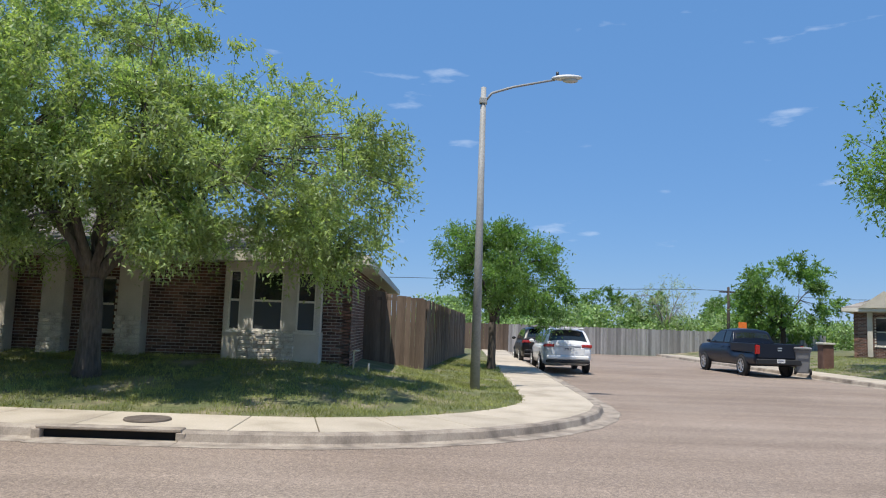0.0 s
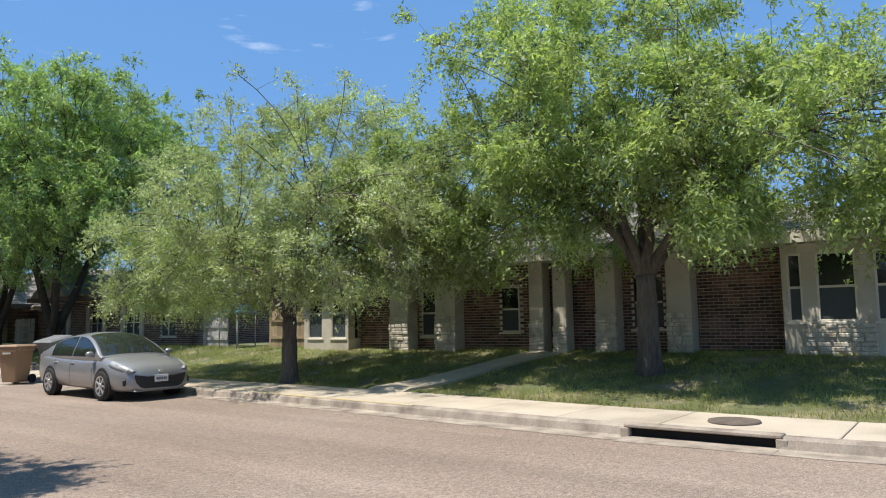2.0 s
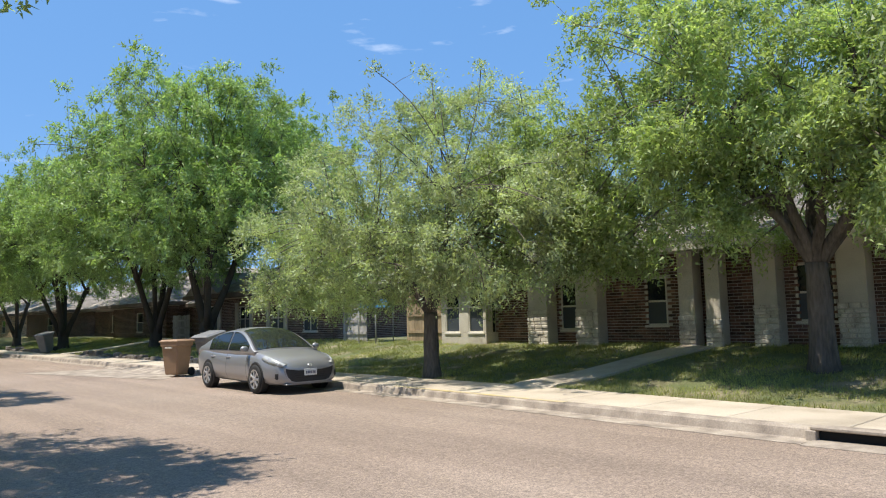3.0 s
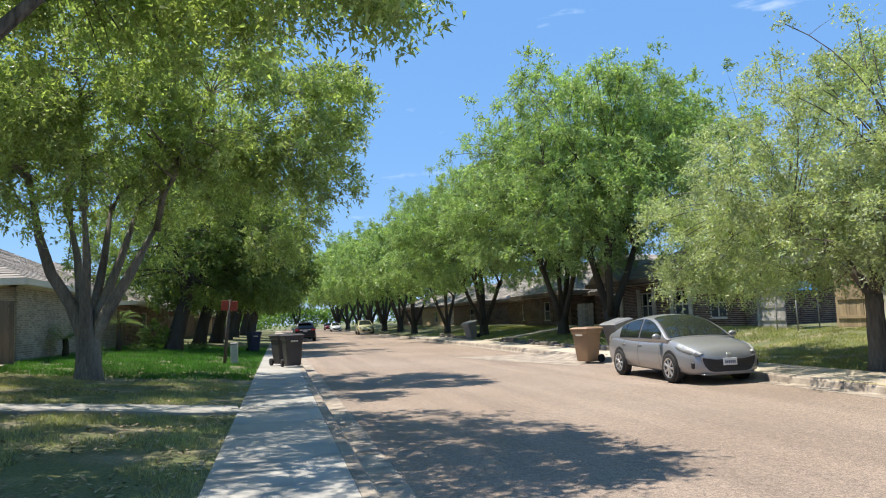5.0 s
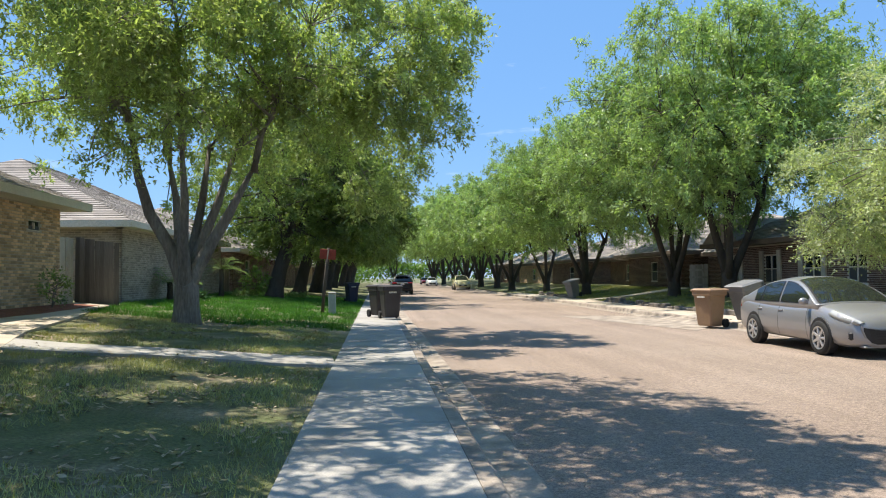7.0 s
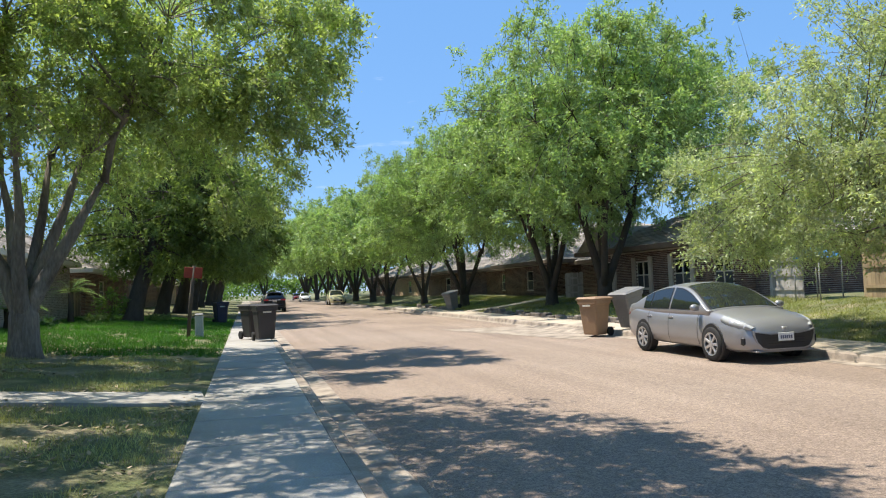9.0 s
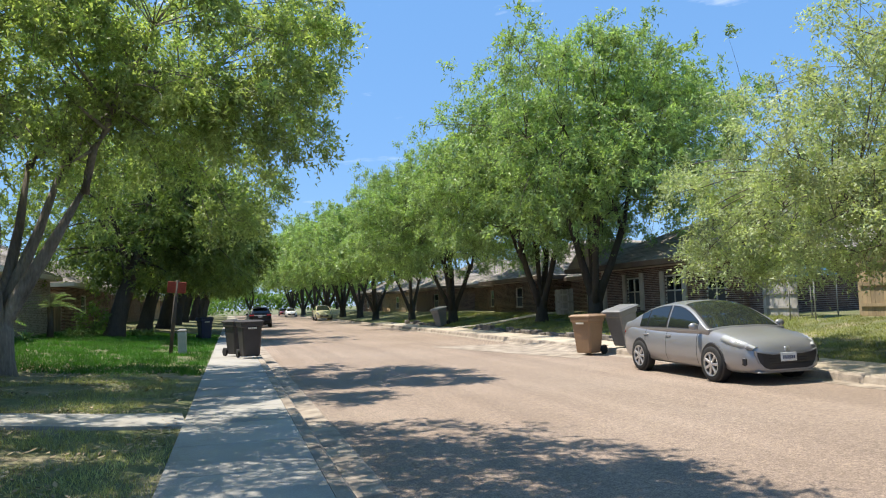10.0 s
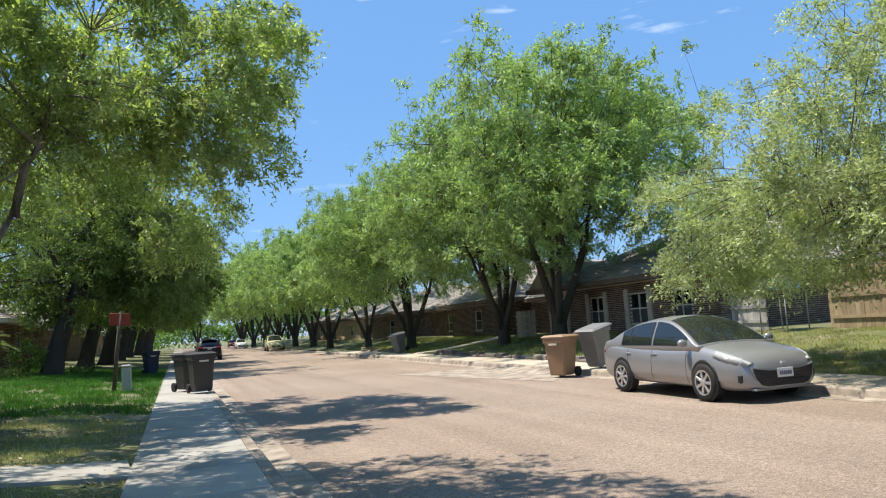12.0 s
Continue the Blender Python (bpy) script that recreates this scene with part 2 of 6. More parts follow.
def glass(name, color, rough=0.06):
    m = bpy.data.materials.new(name)
    m.use_nodes = True
    b = m.node_tree.nodes["Principled BSDF"]
    b.inputs["Base Color"].default_value = (*color, 1)
    b.inputs["Roughness"].default_value, b.inputs["Specular IOR Level"].default_value = rough, 0.8
    return m


M_glass = glass("window_glass", (0.015, 0.02, 0.025))
M_carglass = glass("car_glass", (0.016, 0.02, 0.02), 0.03)
M_screen = glass("insect_screen", (0.035, 0.045, 0.055), 0.6)


# ---------------- mesh helpers ----------------
def mesh_of(name, verts, faces, mats, smooth=False, idx=None):
    me = bpy.data.meshes.new(name)
    me.from_pydata([tuple(v) for v in verts], [], [tuple(f) for f in faces])
    for m in (mats if isinstance(mats, (list, tuple)) else [mats]):
        me.materials.append(m)
    if idx is not None:
        me.polygons.foreach_set("material_index", idx)
    if smooth:
        me.polygons.foreach_set("use_smooth", [True] * len(me.polygons))
    me.update()
    return me


def quads_np(name, verts, nquad, mat, smooth=False, k=4):
    """A mesh of nquad separate k-cornered faces, k vertices each."""
    me = bpy.data.meshes.new(name)
    me.vertices.add(nquad * k)
    me.vertices.foreach_set("co", np.asarray(verts, dtype=np.float32).ravel())
    me.loops.add(nquad * k)
    me.loops.foreach_set("vertex_index", np.arange(nquad * k, dtype=np.int32))
    me.polygons.add(nquad)
    me.polygons.foreach_set("loop_start", np.arange(0, nquad * k, k, dtype=np.int32))
    me.polygons.foreach_set("loop_total", np.full(nquad, k, dtype=np.int32))
    me.materials.append(mat)
    me.update(calc_edges=True)
    me.validate()
    return me


def place(name, me, parent=None, m=None):
    ob = new(name, me)
    if parent is not None:
        ob.parent = parent
    if m is not None:
        ob.matrix_basis = m
    return ob


def part(name, bm, mat, parent, label="", smooth=False, m=None):
    """Links a bmesh as one mesh object under a thing or a part."""
    me = bpy.data.meshes.new(name)
    bm.to_mesh(me)
    bm.free()
    me.materials.append(mat)
    if smooth:
        me.polygons.foreach_set("use_smooth", [True] * len(me.polygons))
    ob = place(name, me, parent, m)
    if label:
        ob["label"] = label
    return ob


def thing(name, m, label, category, group="", kind=""):
    e = new(name)
    e.matrix_basis = m
    return tagged(e, label, category, group, kind)


def box_bm(x0, y0, z0, x1, y1, z1, bevel=0.0, bm=None):
    bm = bm or bmesh.new()
    r = bmesh.ops.create_cube(bm, size=1.0)
    for v in r["verts"]:
        v.co = Vector((x0 + (v.co.x + 0.5) * (x1 - x0), y0 + (v.co.y + 0.5) * (y1 - y0), z0 + (v.co.z + 0.5) * (z1 - z0)))
    if bevel:
        edges = list({e for v in r["verts"] for e in v.link_edges})
        bmesh.ops.bevel(bm, geom=edges, offset=bevel, segments=1, affect="EDGES")
    return bm


def tube(path, radii, sides=6, cap=True):
    """Vertices and faces of a tapered tube along a path."""
    path = [Vector(p) for p in path]
    vs, fs = [], []
    up = Vector((0.31, 0.11, 0.94))
    for i, p in enumerate(path):
        d = (path[min(i + 1, len(path) - 1)] - path[max(i - 1, 0)]).normalized()
        a = d.cross(up if abs(d.dot(up)) < 0.95 else Vector((1, 0, 0))).normalized()
        b = d.cross(a)
        for j in range(sides):
            t = 2 * math.pi * j / sides
            vs.append(p + (a * math.cos(t) + b * math.sin(t)) * radii[i])
    for i in range(len(path) - 1):
        for j in range(sides):
            k = (j + 1) % sides
            fs.append((i * sides + j, i * sides + k, (i + 1) * sides + k, (i + 1) * sides + j))
    if cap:
        fs.append(tuple(range(sides))[::-1])
        fs.append(tuple((len(path) - 1) * sides + j for j in range(sides)))
    return vs, fs


def tube_part(name, path, radii, mat, parent, sides=8, label="", smooth=True):
    if not isinstance(radii, (list, tuple)):
        radii = [radii] * len(path)
    vs, fs = tube(path, radii, sides)
    ob = place(name, mesh_of(name, vs, fs, mat, smooth), parent)
    if label:
        ob["label"] = label
    return ob


def join_tubes(list_):
    vs, fs = [], []
    for v, f in list_:
        o = len(vs)
        vs += v
        fs += [tuple(i + o for i in q) for q in f]
    return vs, fs


# ---------------- the lie of the land ----------------
def smooth01(t):
    t = min(1.0, max(0.0, t))
    return t * t * (3 - 2 * t)


def far_kerb_x(y):
    return 9.1 + 0.6 * smooth01(y / 12.0) + 0.013 * max(0.0, y - 12)


def side_kerb_y(x):
    return -6.5 - 0.045 * (x - 15.5)


ARC_C, ARC_R, WALK_W = Vector((15.45, -0.15)), 6.35, 1.5


def far_path(step=1.5, y_top=170.0, x_end=47.0):
    pts = []
    y = y_top
    while y > -0.15 + step * 0.5:
        pts.append(Vector((far_kerb_x(y), y)))
        y -= step
    for i in range(9):
        a = math.pi + i / 8 * math.pi / 2
        pts.append(ARC_C + Vector((math.cos(a), math.sin(a))) * ARC_R)
    x = ARC_C.x + step
    while x < x_end:
        pts.append(Vector((x, side_kerb_y(x))))
        x += step
    return pts


def normals_left(pts):
    ns = []
    for i in range(len(pts)):
        d = (pts[min(i + 1, len(pts) - 1)] - pts[max(i - 1, 0)]).normalized()
        ns.append(Vector((-d.y, d.x)))
    return ns


def far_inset(x, y):
    """How far a place on the far side lies behind the kerb."""
    if x < ARC_C.x and y < ARC_C.y:
        return ARC_R - (Vector((x, y)) - ARC_C).length
    if y < ARC_C.y:
        return y - side_kerb_y(x)
    if x < ARC_C.x:
        return x - far_kerb_x(y)
    return min(x - far_kerb_x(y), y - side_kerb_y(x))


def far_z(x, y):
    d = far_inset(x, y) - WALK_W
    if d < 0.12:
        return 0.10
    return 0.165 + 0.60 * smooth01(d / 6.5) + 0.03 * min(1.0, d) * noise.noise(Vector((x * 0.5, y * 0.5, 0)))


def near_z(x, y):
    d = -0.675 - x
    return 0.12 + 0.085 * min(max(d, 0), 8.8) + 0.03 * noise.noise(Vector((x * 0.5, y * 0.5, 3))) * min(1, d)


def right_z(x, y):
    d = -19.6 - y
    return 0.13 + 0.5 * smooth01(d / 6.0)


# ground: one sheet to the horizon
g = 1500.0
tagged(place("ground", mesh_of("ground", [(-g, -g, -0.06), (g, -g, -0.06), (g, g, -0.06), (-g, g, -0.06)], [(0, 1, 2, 3)], M_ground)),
       "dry flat ground with sparse grass, beyond the lots", "ground", kind="structure")

# road: main street and side street
rv = [(0.6, -90, 0), (11.8, -90, 0), (11.8, 190, 0), (0.6, 190, 0), (11.8, -19, 0), (49, -19, 0), (49, -5.5, 0), (11.8, -5.5, 0)]
tagged(place("road", mesh_of("road", rv, [(0, 1, 4, 7, 2, 3), (4, 5, 6, 7)], M_road)), "pinkish brown chip-sealed asphalt street, sunlit and tree-shaded", "road", kind="structure")


def lawn(name, fn, x0, x1, y0, y1, step, keep, label):
    nx, ny = int((x1 - x0) / step) + 1, int((y1 - y0) / step) + 1
    vs, fs = [], []
    for j in range(ny):
        for i in range(nx):
            x, y = x0 + i * step, y0 + j * step
            vs.append((x, y, fn(x, y)))
    for j in range(ny - 1):
        for i in range(nx - 1):
            if keep is None or keep(x0 + (i + 0.5) * step, y0 + (j + 0.5) * step):
                a = j * nx + i
                fs.append((a, a + 1, a + nx + 1, a + nx))
    return tagged(place(name, mesh_of(name, vs, fs, M_lawn, True)), label, "lawn", kind="structure")


def near_fn(x, y):
    return near_z(x, y)


lawn("ground_near_lawn", near_fn, -45.0, -0.6, -60, 180, 0.6, None, "patchy green lawn in tree shade beside the pavement")
lawn("ground_far_lawn", far_z, 8.8, 60.0, -8.8, 180, 0.4, lambda x, y: far_inset(x, y) > WALK_W - 0.55, "mown green corner lawn rising to the brick house")
lawn("ground_right_lawn", right_z, 11.0, 60.0, -70, -19.3, 0.8, None, "mown lawn across the side street")


# ---------------- kerbs and pavements ----------------
def sweep(name, pts, profile, mat, label, category):
    ns = normals_left(pts)
    vs, fs, k = [], [], len(profile)
    for p, n in zip(pts, ns):
        for o, z in profile:
            vs.append((p.x + n.x * o, p.y + n.y * o, z))
    for i in range(len(pts) - 1):
        for j in range(k - 1):
            a = i * k + j
            fs.append((a, a + 1, a + k + 1, a + k))
    return tagged(place(name, mesh_of(name, vs, fs, mat)), label, category, kind="structure")


KERB = [(-0.36, 0.005), (-0.34, 0.012), (-0.05, 0.004), (-0.02, 0.02), (0.01, 0.12), (0.04, 0.148), (0.17, 0.152), (0.17, -0.02)]
FAR = far_path()
DRAIN_Y = (0.45, 2.3)
far_a = [p for p in FAR if p.y > DRAIN_Y[1]] + [Vector((far_kerb_x(DRAIN_Y[1]), DRAIN_Y[1]))]
far_b = [Vector((far_kerb_x(DRAIN_Y[0]), DRAIN_Y[0]))] + [p for p in FAR if p.y < DRAIN_Y[0]]
sweep("kerb_far", far_a, KERB, M_kerb, "worn concrete kerb and gutter along the far pavement", "kerb")
sweep("kerb_corner", far_b, KERB, M_kerb, "worn concrete kerb and gutter round the corner", "kerb")
near_pts = [Vector((0.82, y)) for y in np.arange(-40.0, 170.0, 2.0)]
sweep("kerb_near", near_pts, KERB, M_kerb, "worn concrete kerb and gutter along the near pavement", "kerb")
right_pts = [Vector((x, -18.3)) for x in np.arange(13.0, 50.0, 2.0)]
sweep("kerb_right", right_pts, [(-o, z) for o, z in KERB], M_kerb, "concrete kerb across the side street", "kerb")


def slab_mesh(name, a, b, na, nb, o0, o1, z0, z1, mat):
    """One cast slab between two stations of a path, with a chamfered rim and a joint at its ends."""
    d = (b - a)
    L = d.length
    d.normalize()
    e = min(0.008, L * 0.1)
    c = [a + na * o0 + d * e, a + na * o1 + d * e, b + nb * o1 - d * e, b + nb * o0 - d * e]
    zz = [z0, z1, z1, z0]
    mid = sum((Vector((p.x, p.y)) for p in c), Vector((0, 0))) / 4
    vs = [(p.x, p.y, z - 0.14) for p, z in zip(c, zz)] + [(p.x, p.y, z - 0.008) for p, z in zip(c, zz)]
    vs += [((p + (mid - p).normalized() * 0.012).x, (p + (mid - p).normalized() * 0.012).y, z) for p, z in zip(c, zz)]
    fs = []
    for r in (0, 4):
        for j in range(4):
            k = (j + 1) % 4
            fs.append((r + j, r + k, r + 4 + k, r + 4 + j))
    fs.append((8, 9, 10, 11))
    return mesh_of(name, vs, fs, mat)


def pavement(name, pts, side, label, o0=0.17, o1=WALK_W + 0.12, z=0.152, mat=None):
    th = thing(name, Matrix(), label, "pavement", kind="structure")
    base = sweep("bedding", pts, [(side * (o0 - 0.01), 0.1), (side * (o1 + 0.03), 0.1)], M_kerb, "", "")
    base.parent = th
    for k in ("label", "category", "kind"):
        if k in base:
            del base[k]
    ns = normals_left(pts)
    for i in range(len(pts) - 1):
        place("slab", slab_mesh("slab", pts[i], pts[i + 1], ns[i] * side, ns[i + 1] * side, o0, o1, z, z + 0.012, mat or M_conc), th)
    return th


pavement("pavement_far", [p for p in FAR if p.y < 60], 1, "sunlit pale concrete pavement behind the far kerb")
near_walk = [Vector((0.82, y)) for y in np.arange(-21.0, 66.0, 1.5)]
pavement("pavement_near", near_walk, 1, "grey concrete pavement dappled by tree shade", 0.17, 1.5, mat=M_concgrey)
far_walk = [Vector((0.82, 64.5)), Vector((0.82, 170.0))]
pavement("pavement_near_rest", far_walk, 1, "distant concrete pavement in shade", 0.17, 1.5)
pavement("pavement_right", right_pts, -1, "pale concrete pavement across the side street")


# ---------------- trees ----------------
def bezier(a, b, c, n):
    return [a * (1 - t) ** 2 + b * 2 * t * (1 - t) + c * t * t for t in [i / n for i in range(n + 1)]]


def make_tree(name, seed, base_r, fork_z, lobes, n_clumps, twigs, leaves, leaf_len, leaf_mat, bark, label, stems=1, stem_spread=0.0, twig_len=0.7, droop=0.25, limbs=7, lean=(0, 0), gap=0.0, shell=0.55, flare=1.35, group="", fine=True, rise=0.22, extra=(), starts_at=(), base_r2=0.0, bough=8, puff=0.5, tri=False, floor_z=0.0):
    """A tree at the origin: trunk with limbs, and a crown of leaves on twigs in clumps within the lobes (x, y, z, rx, ry, rz)."""
    rng = np.random.default_rng(seed)
    root = thing(name, Matrix(), label, "tree", group)
    vol = np.array([l[3] * l[4] * l[5] for l in lobes]) ** 0.8
    pick = rng.choice(len(lobes), size=n_clumps * 2, p=vol / vol.sum())
    L = np.array(lobes)[pick]
    d = rng.normal(size=(len(pick), 3))
    d /= np.linalg.norm(d, axis=1, keepdims=True)
    r = rng.uniform(shell, 1.0, len(pick)) ** 0.6
    if bough > 1:   # clumps gather on boughs, with gaps between them
        nb0 = max(8, n_clumps // bough)
        home = rng.integers(0, nb0, len(pick))
        r0 = rng.uniform(shell, 1.05, nb0) ** 0.6
        size = puff * np.cbrt(L[:nb0, 3] * L[:nb0, 4] * L[:nb0, 5]) * rng.uniform(0.6, 1.25, nb0)
        off = np.clip(rng.normal(size=(len(pick), 3)), -1.4, 1.4) * np.array([0.62, 0.62, 0.42])
        C = (L[:nb0, :3] + d[:nb0] * L[:nb0, 3:] * r0[:, None])[home] + off * size[home][:, None]
        low = C[:, 2] < floor_z
        C[low, 2] = floor_z + (floor_z - C[low, 2]) * 0.5
        d = d[home] * 0.7 + off
        d /= np.linalg.norm(d, axis=1, keepdims=True) + 1e-9
    else:
        C = L[:, :3] + d * L[:, 3:] * r[:, None]
    keep = []
    for i, c in enumerate(C):
        if gap and noise.noise(Vector(c * 0.55 + seed)) < gap - 0.5:
            continue
        keep.append(i)
        if len(keep) >= n_clumps:
            break
    C = C[keep]
    out = d[keep]
    # limbs
    tubes = []
    fork = Vector((lean[0], lean[1], fork_z))
    nodes, node_r = [], []
    if stems == 1:
        mid = Vector((lean[0] * 0.3 + rng.normal() * 0.03, lean[1] * 0.3 + rng.normal() * 0.03, fork_z * 0.5))
        path = bezier(Vector((0, 0, -0.15)), mid, fork, 8)
        rad = [base_r * (flare if i == 0 else 1 + (flare - 1) * 0.45 if i == 1 else 1 + 0.04 * math.sin(i * 2.1 + seed)) * (1 - 0.22 * i / 8) for i in range(9)]
        tubes.append(tube(path, rad, 12))
        starts = [Vector(starts_at[i % len(starts_at)]) for i in range(limbs)] if starts_at else [fork] * limbs
    else:
        path = bezier(Vector((0, 0, -0.15)), Vector((0, 0, fork_z * 0.3)), Vector((0, 0, fork_z)), 5)
        rad = [base_r * f for f in (flare, 1.15, 1.0, 0.96, 0.92, 0.7)]
        tubes.append(tube(path, rad, 12))
        starts = [Vector(starts_at[i % len(starts_at)]) for i in range(limbs)] if starts_at else [Vector((math.cos(6.28 * k / limbs) * base_r * 0.5, math.sin(6.28 * k / limbs) * base_r * 0.5, fork_z - 0.1)) for k in range(limbs)]
    for pth, rads in extra:
        tubes.append(tube([Vector(p) for p in pth], rads, 12))
    ang = np.arctan2(C[:, 1] - fork.y, C[:, 0] - fork.x)
    order = np.argsort(ang)
    groups = np.array_split(order, limbs)
    r_l = (base_r2 or base_r) * (0.62 if limbs <= 5 else 0.5)
    for k, gset in enumerate(groups):
        if len(gset) == 0:
            continue
        cen = Vector(C[gset].mean(axis=0)) + Vector((0, 0, 0.4))
        st = starts[k]
        ctl = Vector((st.x + (cen.x - st.x) * rise, st.y + (cen.y - st.y) * rise, st.z + (cen.z - st.z) * 0.62 + rng.normal() * 0.15))
        path = bezier(st - Vector((0, 0, 0.12)), ctl, cen, 9)
        path = [p + Vector(rng.normal(size=3)) * 0.05 * min(1, i / 3) for i, p in enumerate(path)]
        rad = [r_l * (1 - 0.8 * (i / 9) ** 0.8) for i in range(10)]
        tubes.append(tube(path, rad, 8))
        pts = path[2:]
        ptr = rad[2:]
        # boughs, then sprays to every clump
        arr = np.array([tuple(p) for p in pts])
        sub = gset.copy()
        rng.shuffle(sub)
        nb = max(2, len(sub) // 9)
        bnodes, brad = [arr], [np.array(ptr)]
        for i in sub[:nb]:
            c = C[i]
            w = np.linalg.norm(arr - c, axis=1)
            j = int(np.argmin(w))
            j = max(0, min(len(pts) - 1, j - 1))
            a = pts[j]
            cv = Vector(c)
            pb = bezier(a, a.lerp(cv, 0.5) + Vector((rng.normal() * 0.2, rng.normal() * 0.2, 0.12 * (cv - a).length)), cv, 6)
            rr = [max(0.01, ptr[j] * 0.6 * (1 - 0.82 * q / 6)) for q in range(7)]
            tubes.append(tube(pb, rr, 6, False))
            bnodes.append(np.array([tuple(p) for p in pb]))
            brad.append(np.array(rr))
        allp, allr = np.concatenate(bnodes), np.concatenate(brad)
        if fine:
            for i in sub[nb:]:
                c = C[i]
                j = int(np.argmin(np.linalg.norm(allp - c, axis=1)))
                a, cv = Vector(allp[j]), Vector(c)
                pb = bezier(a, a.lerp(cv, 0.5) + Vector((0, 0, 0.1 * (cv - a).length)), cv, 3)
                r0 = min(0.03, allr[j] * 0.7)
                tubes.append(tube(pb, [r0, r0 * 0.75, r0 * 0.5, r0 * 0.25], 4, False))
    vs, fs = join_tubes(tubes)
    place("trunk", mesh_of("trunk", vs, fs, bark, True), root)
    # leaves
    n = len(C)
    tw = n * twigs
    src = np.repeat(C, twigs, axis=0)
    od = np.repeat(out, twigs, axis=0)
    td = od * 0.7 + rng.normal(size=(tw, 3)) * 0.75 + np.array([0, 0, 0.15])
    td /= np.linalg.norm(td, axis=1, keepdims=True)
    tl = twig_len * rng.uniform(0.5, 1.3, tw)
    s = rng.uniform(0.05, 1.0, (tw, leaves))
    P = src[:, None, :] + td[:, None, :] * (tl[:, None] * s)[..., None]
    P[..., 2] -= droop * tl[:, None] * s * s
    P += rng.normal(size=P.shape) * 0.05
    P = P.reshape(-1, 3)
    N = len(P)
    ld = np.repeat(td, leaves, axis=0) * 0.6 + rng.normal(size=(N, 3)) * 0.7 + np.array([0, 0, -0.25])
    ld /= np.linalg.norm(ld, axis=1, keepdims=True)
    sd = np.cross(ld, rng.normal(size=(N, 3)) + np.array([0, 0, 1.2]))
    sd /= np.linalg.norm(sd, axis=1, keepdims=True) + 1e-9
    ll = leaf_len * rng.uniform(0.6, 1.3, N)[:, None]
    if tri:
        V = np.stack([P + sd * ll * 0.22, P + ld * ll, P - sd * ll * 0.22], 1)
    else:
        V = np.stack([P, P + ld * ll * 0.45 + sd * ll * 0.2, P + ld * ll, P + ld * ll * 0.45 - sd * ll * 0.2], 1)
    place("crown", quads_np("crown", V.reshape(-1, 3), N, leaf_mat, k=3 if tri else 4), root)
    return root


def at(x, y, z, rz=0, s=1.0):
    return pose(x, y, z, 0, 0, rz) @ Matrix.Diagonal((s, s, s, 1))


def put_tree(root, x, y, z, rz=0, s=1.0):
    root.matrix_basis = at(x, y, z, rz, s)
    return root


# corner lawn tree
t = make_tree("lawn_tree", 3, 0.235, 1.9,
              [(0.2, 0.3, 5.7, 2.7, 3.8, 2.1), (-0.3, 3.2, 4.2, 2.6, 2.9, 1.9), (-0.3, -3.2, 3.9, 2.4, 2.7, 1.9), (0.3, -0.5, 7.7, 1.1, 1.2, 1.0), (0.2, 2.4, 7.4, 1.2, 1.4, 1.0), (-1.2, -0.2, 4.6, 2.2, 2.6, 1.2), (0.2, 4.4, 3.0, 1.5, 1.6, 1.1), (0.0, -4.3, 2.7, 1.4, 1.2, 1.0), (-1.6, 2.4, 3.3, 1.5, 2.2, 0.9), (-1.6, -2.5, 3.2, 1.5, 2.2, 0.9)],
              1600, 9, 14, 0.10, M_leafA, M_midbark, "wide lacy olive-green shade tree on the corner lawn", limbs=7, twig_len=0.46, droop=0.5, rise=0.3, shell=0.4, tri=True, bough=13, puff=0.44, floor_z=2.2)
put_tree(t, 13.8, 3.85, far_z(13.8, 3.85))
# small spreading tree by the sedan
t = make_tree("street_tree", 5, 0.20, 1.5,
              [(0.4, 0.0, 4.2, 2.9, 3.6, 2.0), (-0.4, 2.6, 3.0, 2.3, 2.7, 1.4), (-0.2, -2.4, 3.2, 2.2, 2.4, 1.5), (0.6, -0.8, 5.5, 2.3, 2.8, 1.0), (-1.2, 0.8, 2.6, 1.6, 2.4, 0.8), (-0.3, 4.4, 2.9, 1.9, 1.8, 1.2), (1.8, -1.0, 3.8, 2.4, 3.2, 1.6), (1.2, 2.6, 2.7, 2.2, 3.0, 0.9)],
              1800, 9, 14, 0.08, M_leafB, M_midbark, "low spreading grey-green tree on the far lawn", limbs=6, twig_len=0.42, droop=0.45, shell=0.4, tri=True, puff=0.42, floor_z=1.75)
put_tree(t, 11.6, 11.7, far_z(11.6, 11.7))

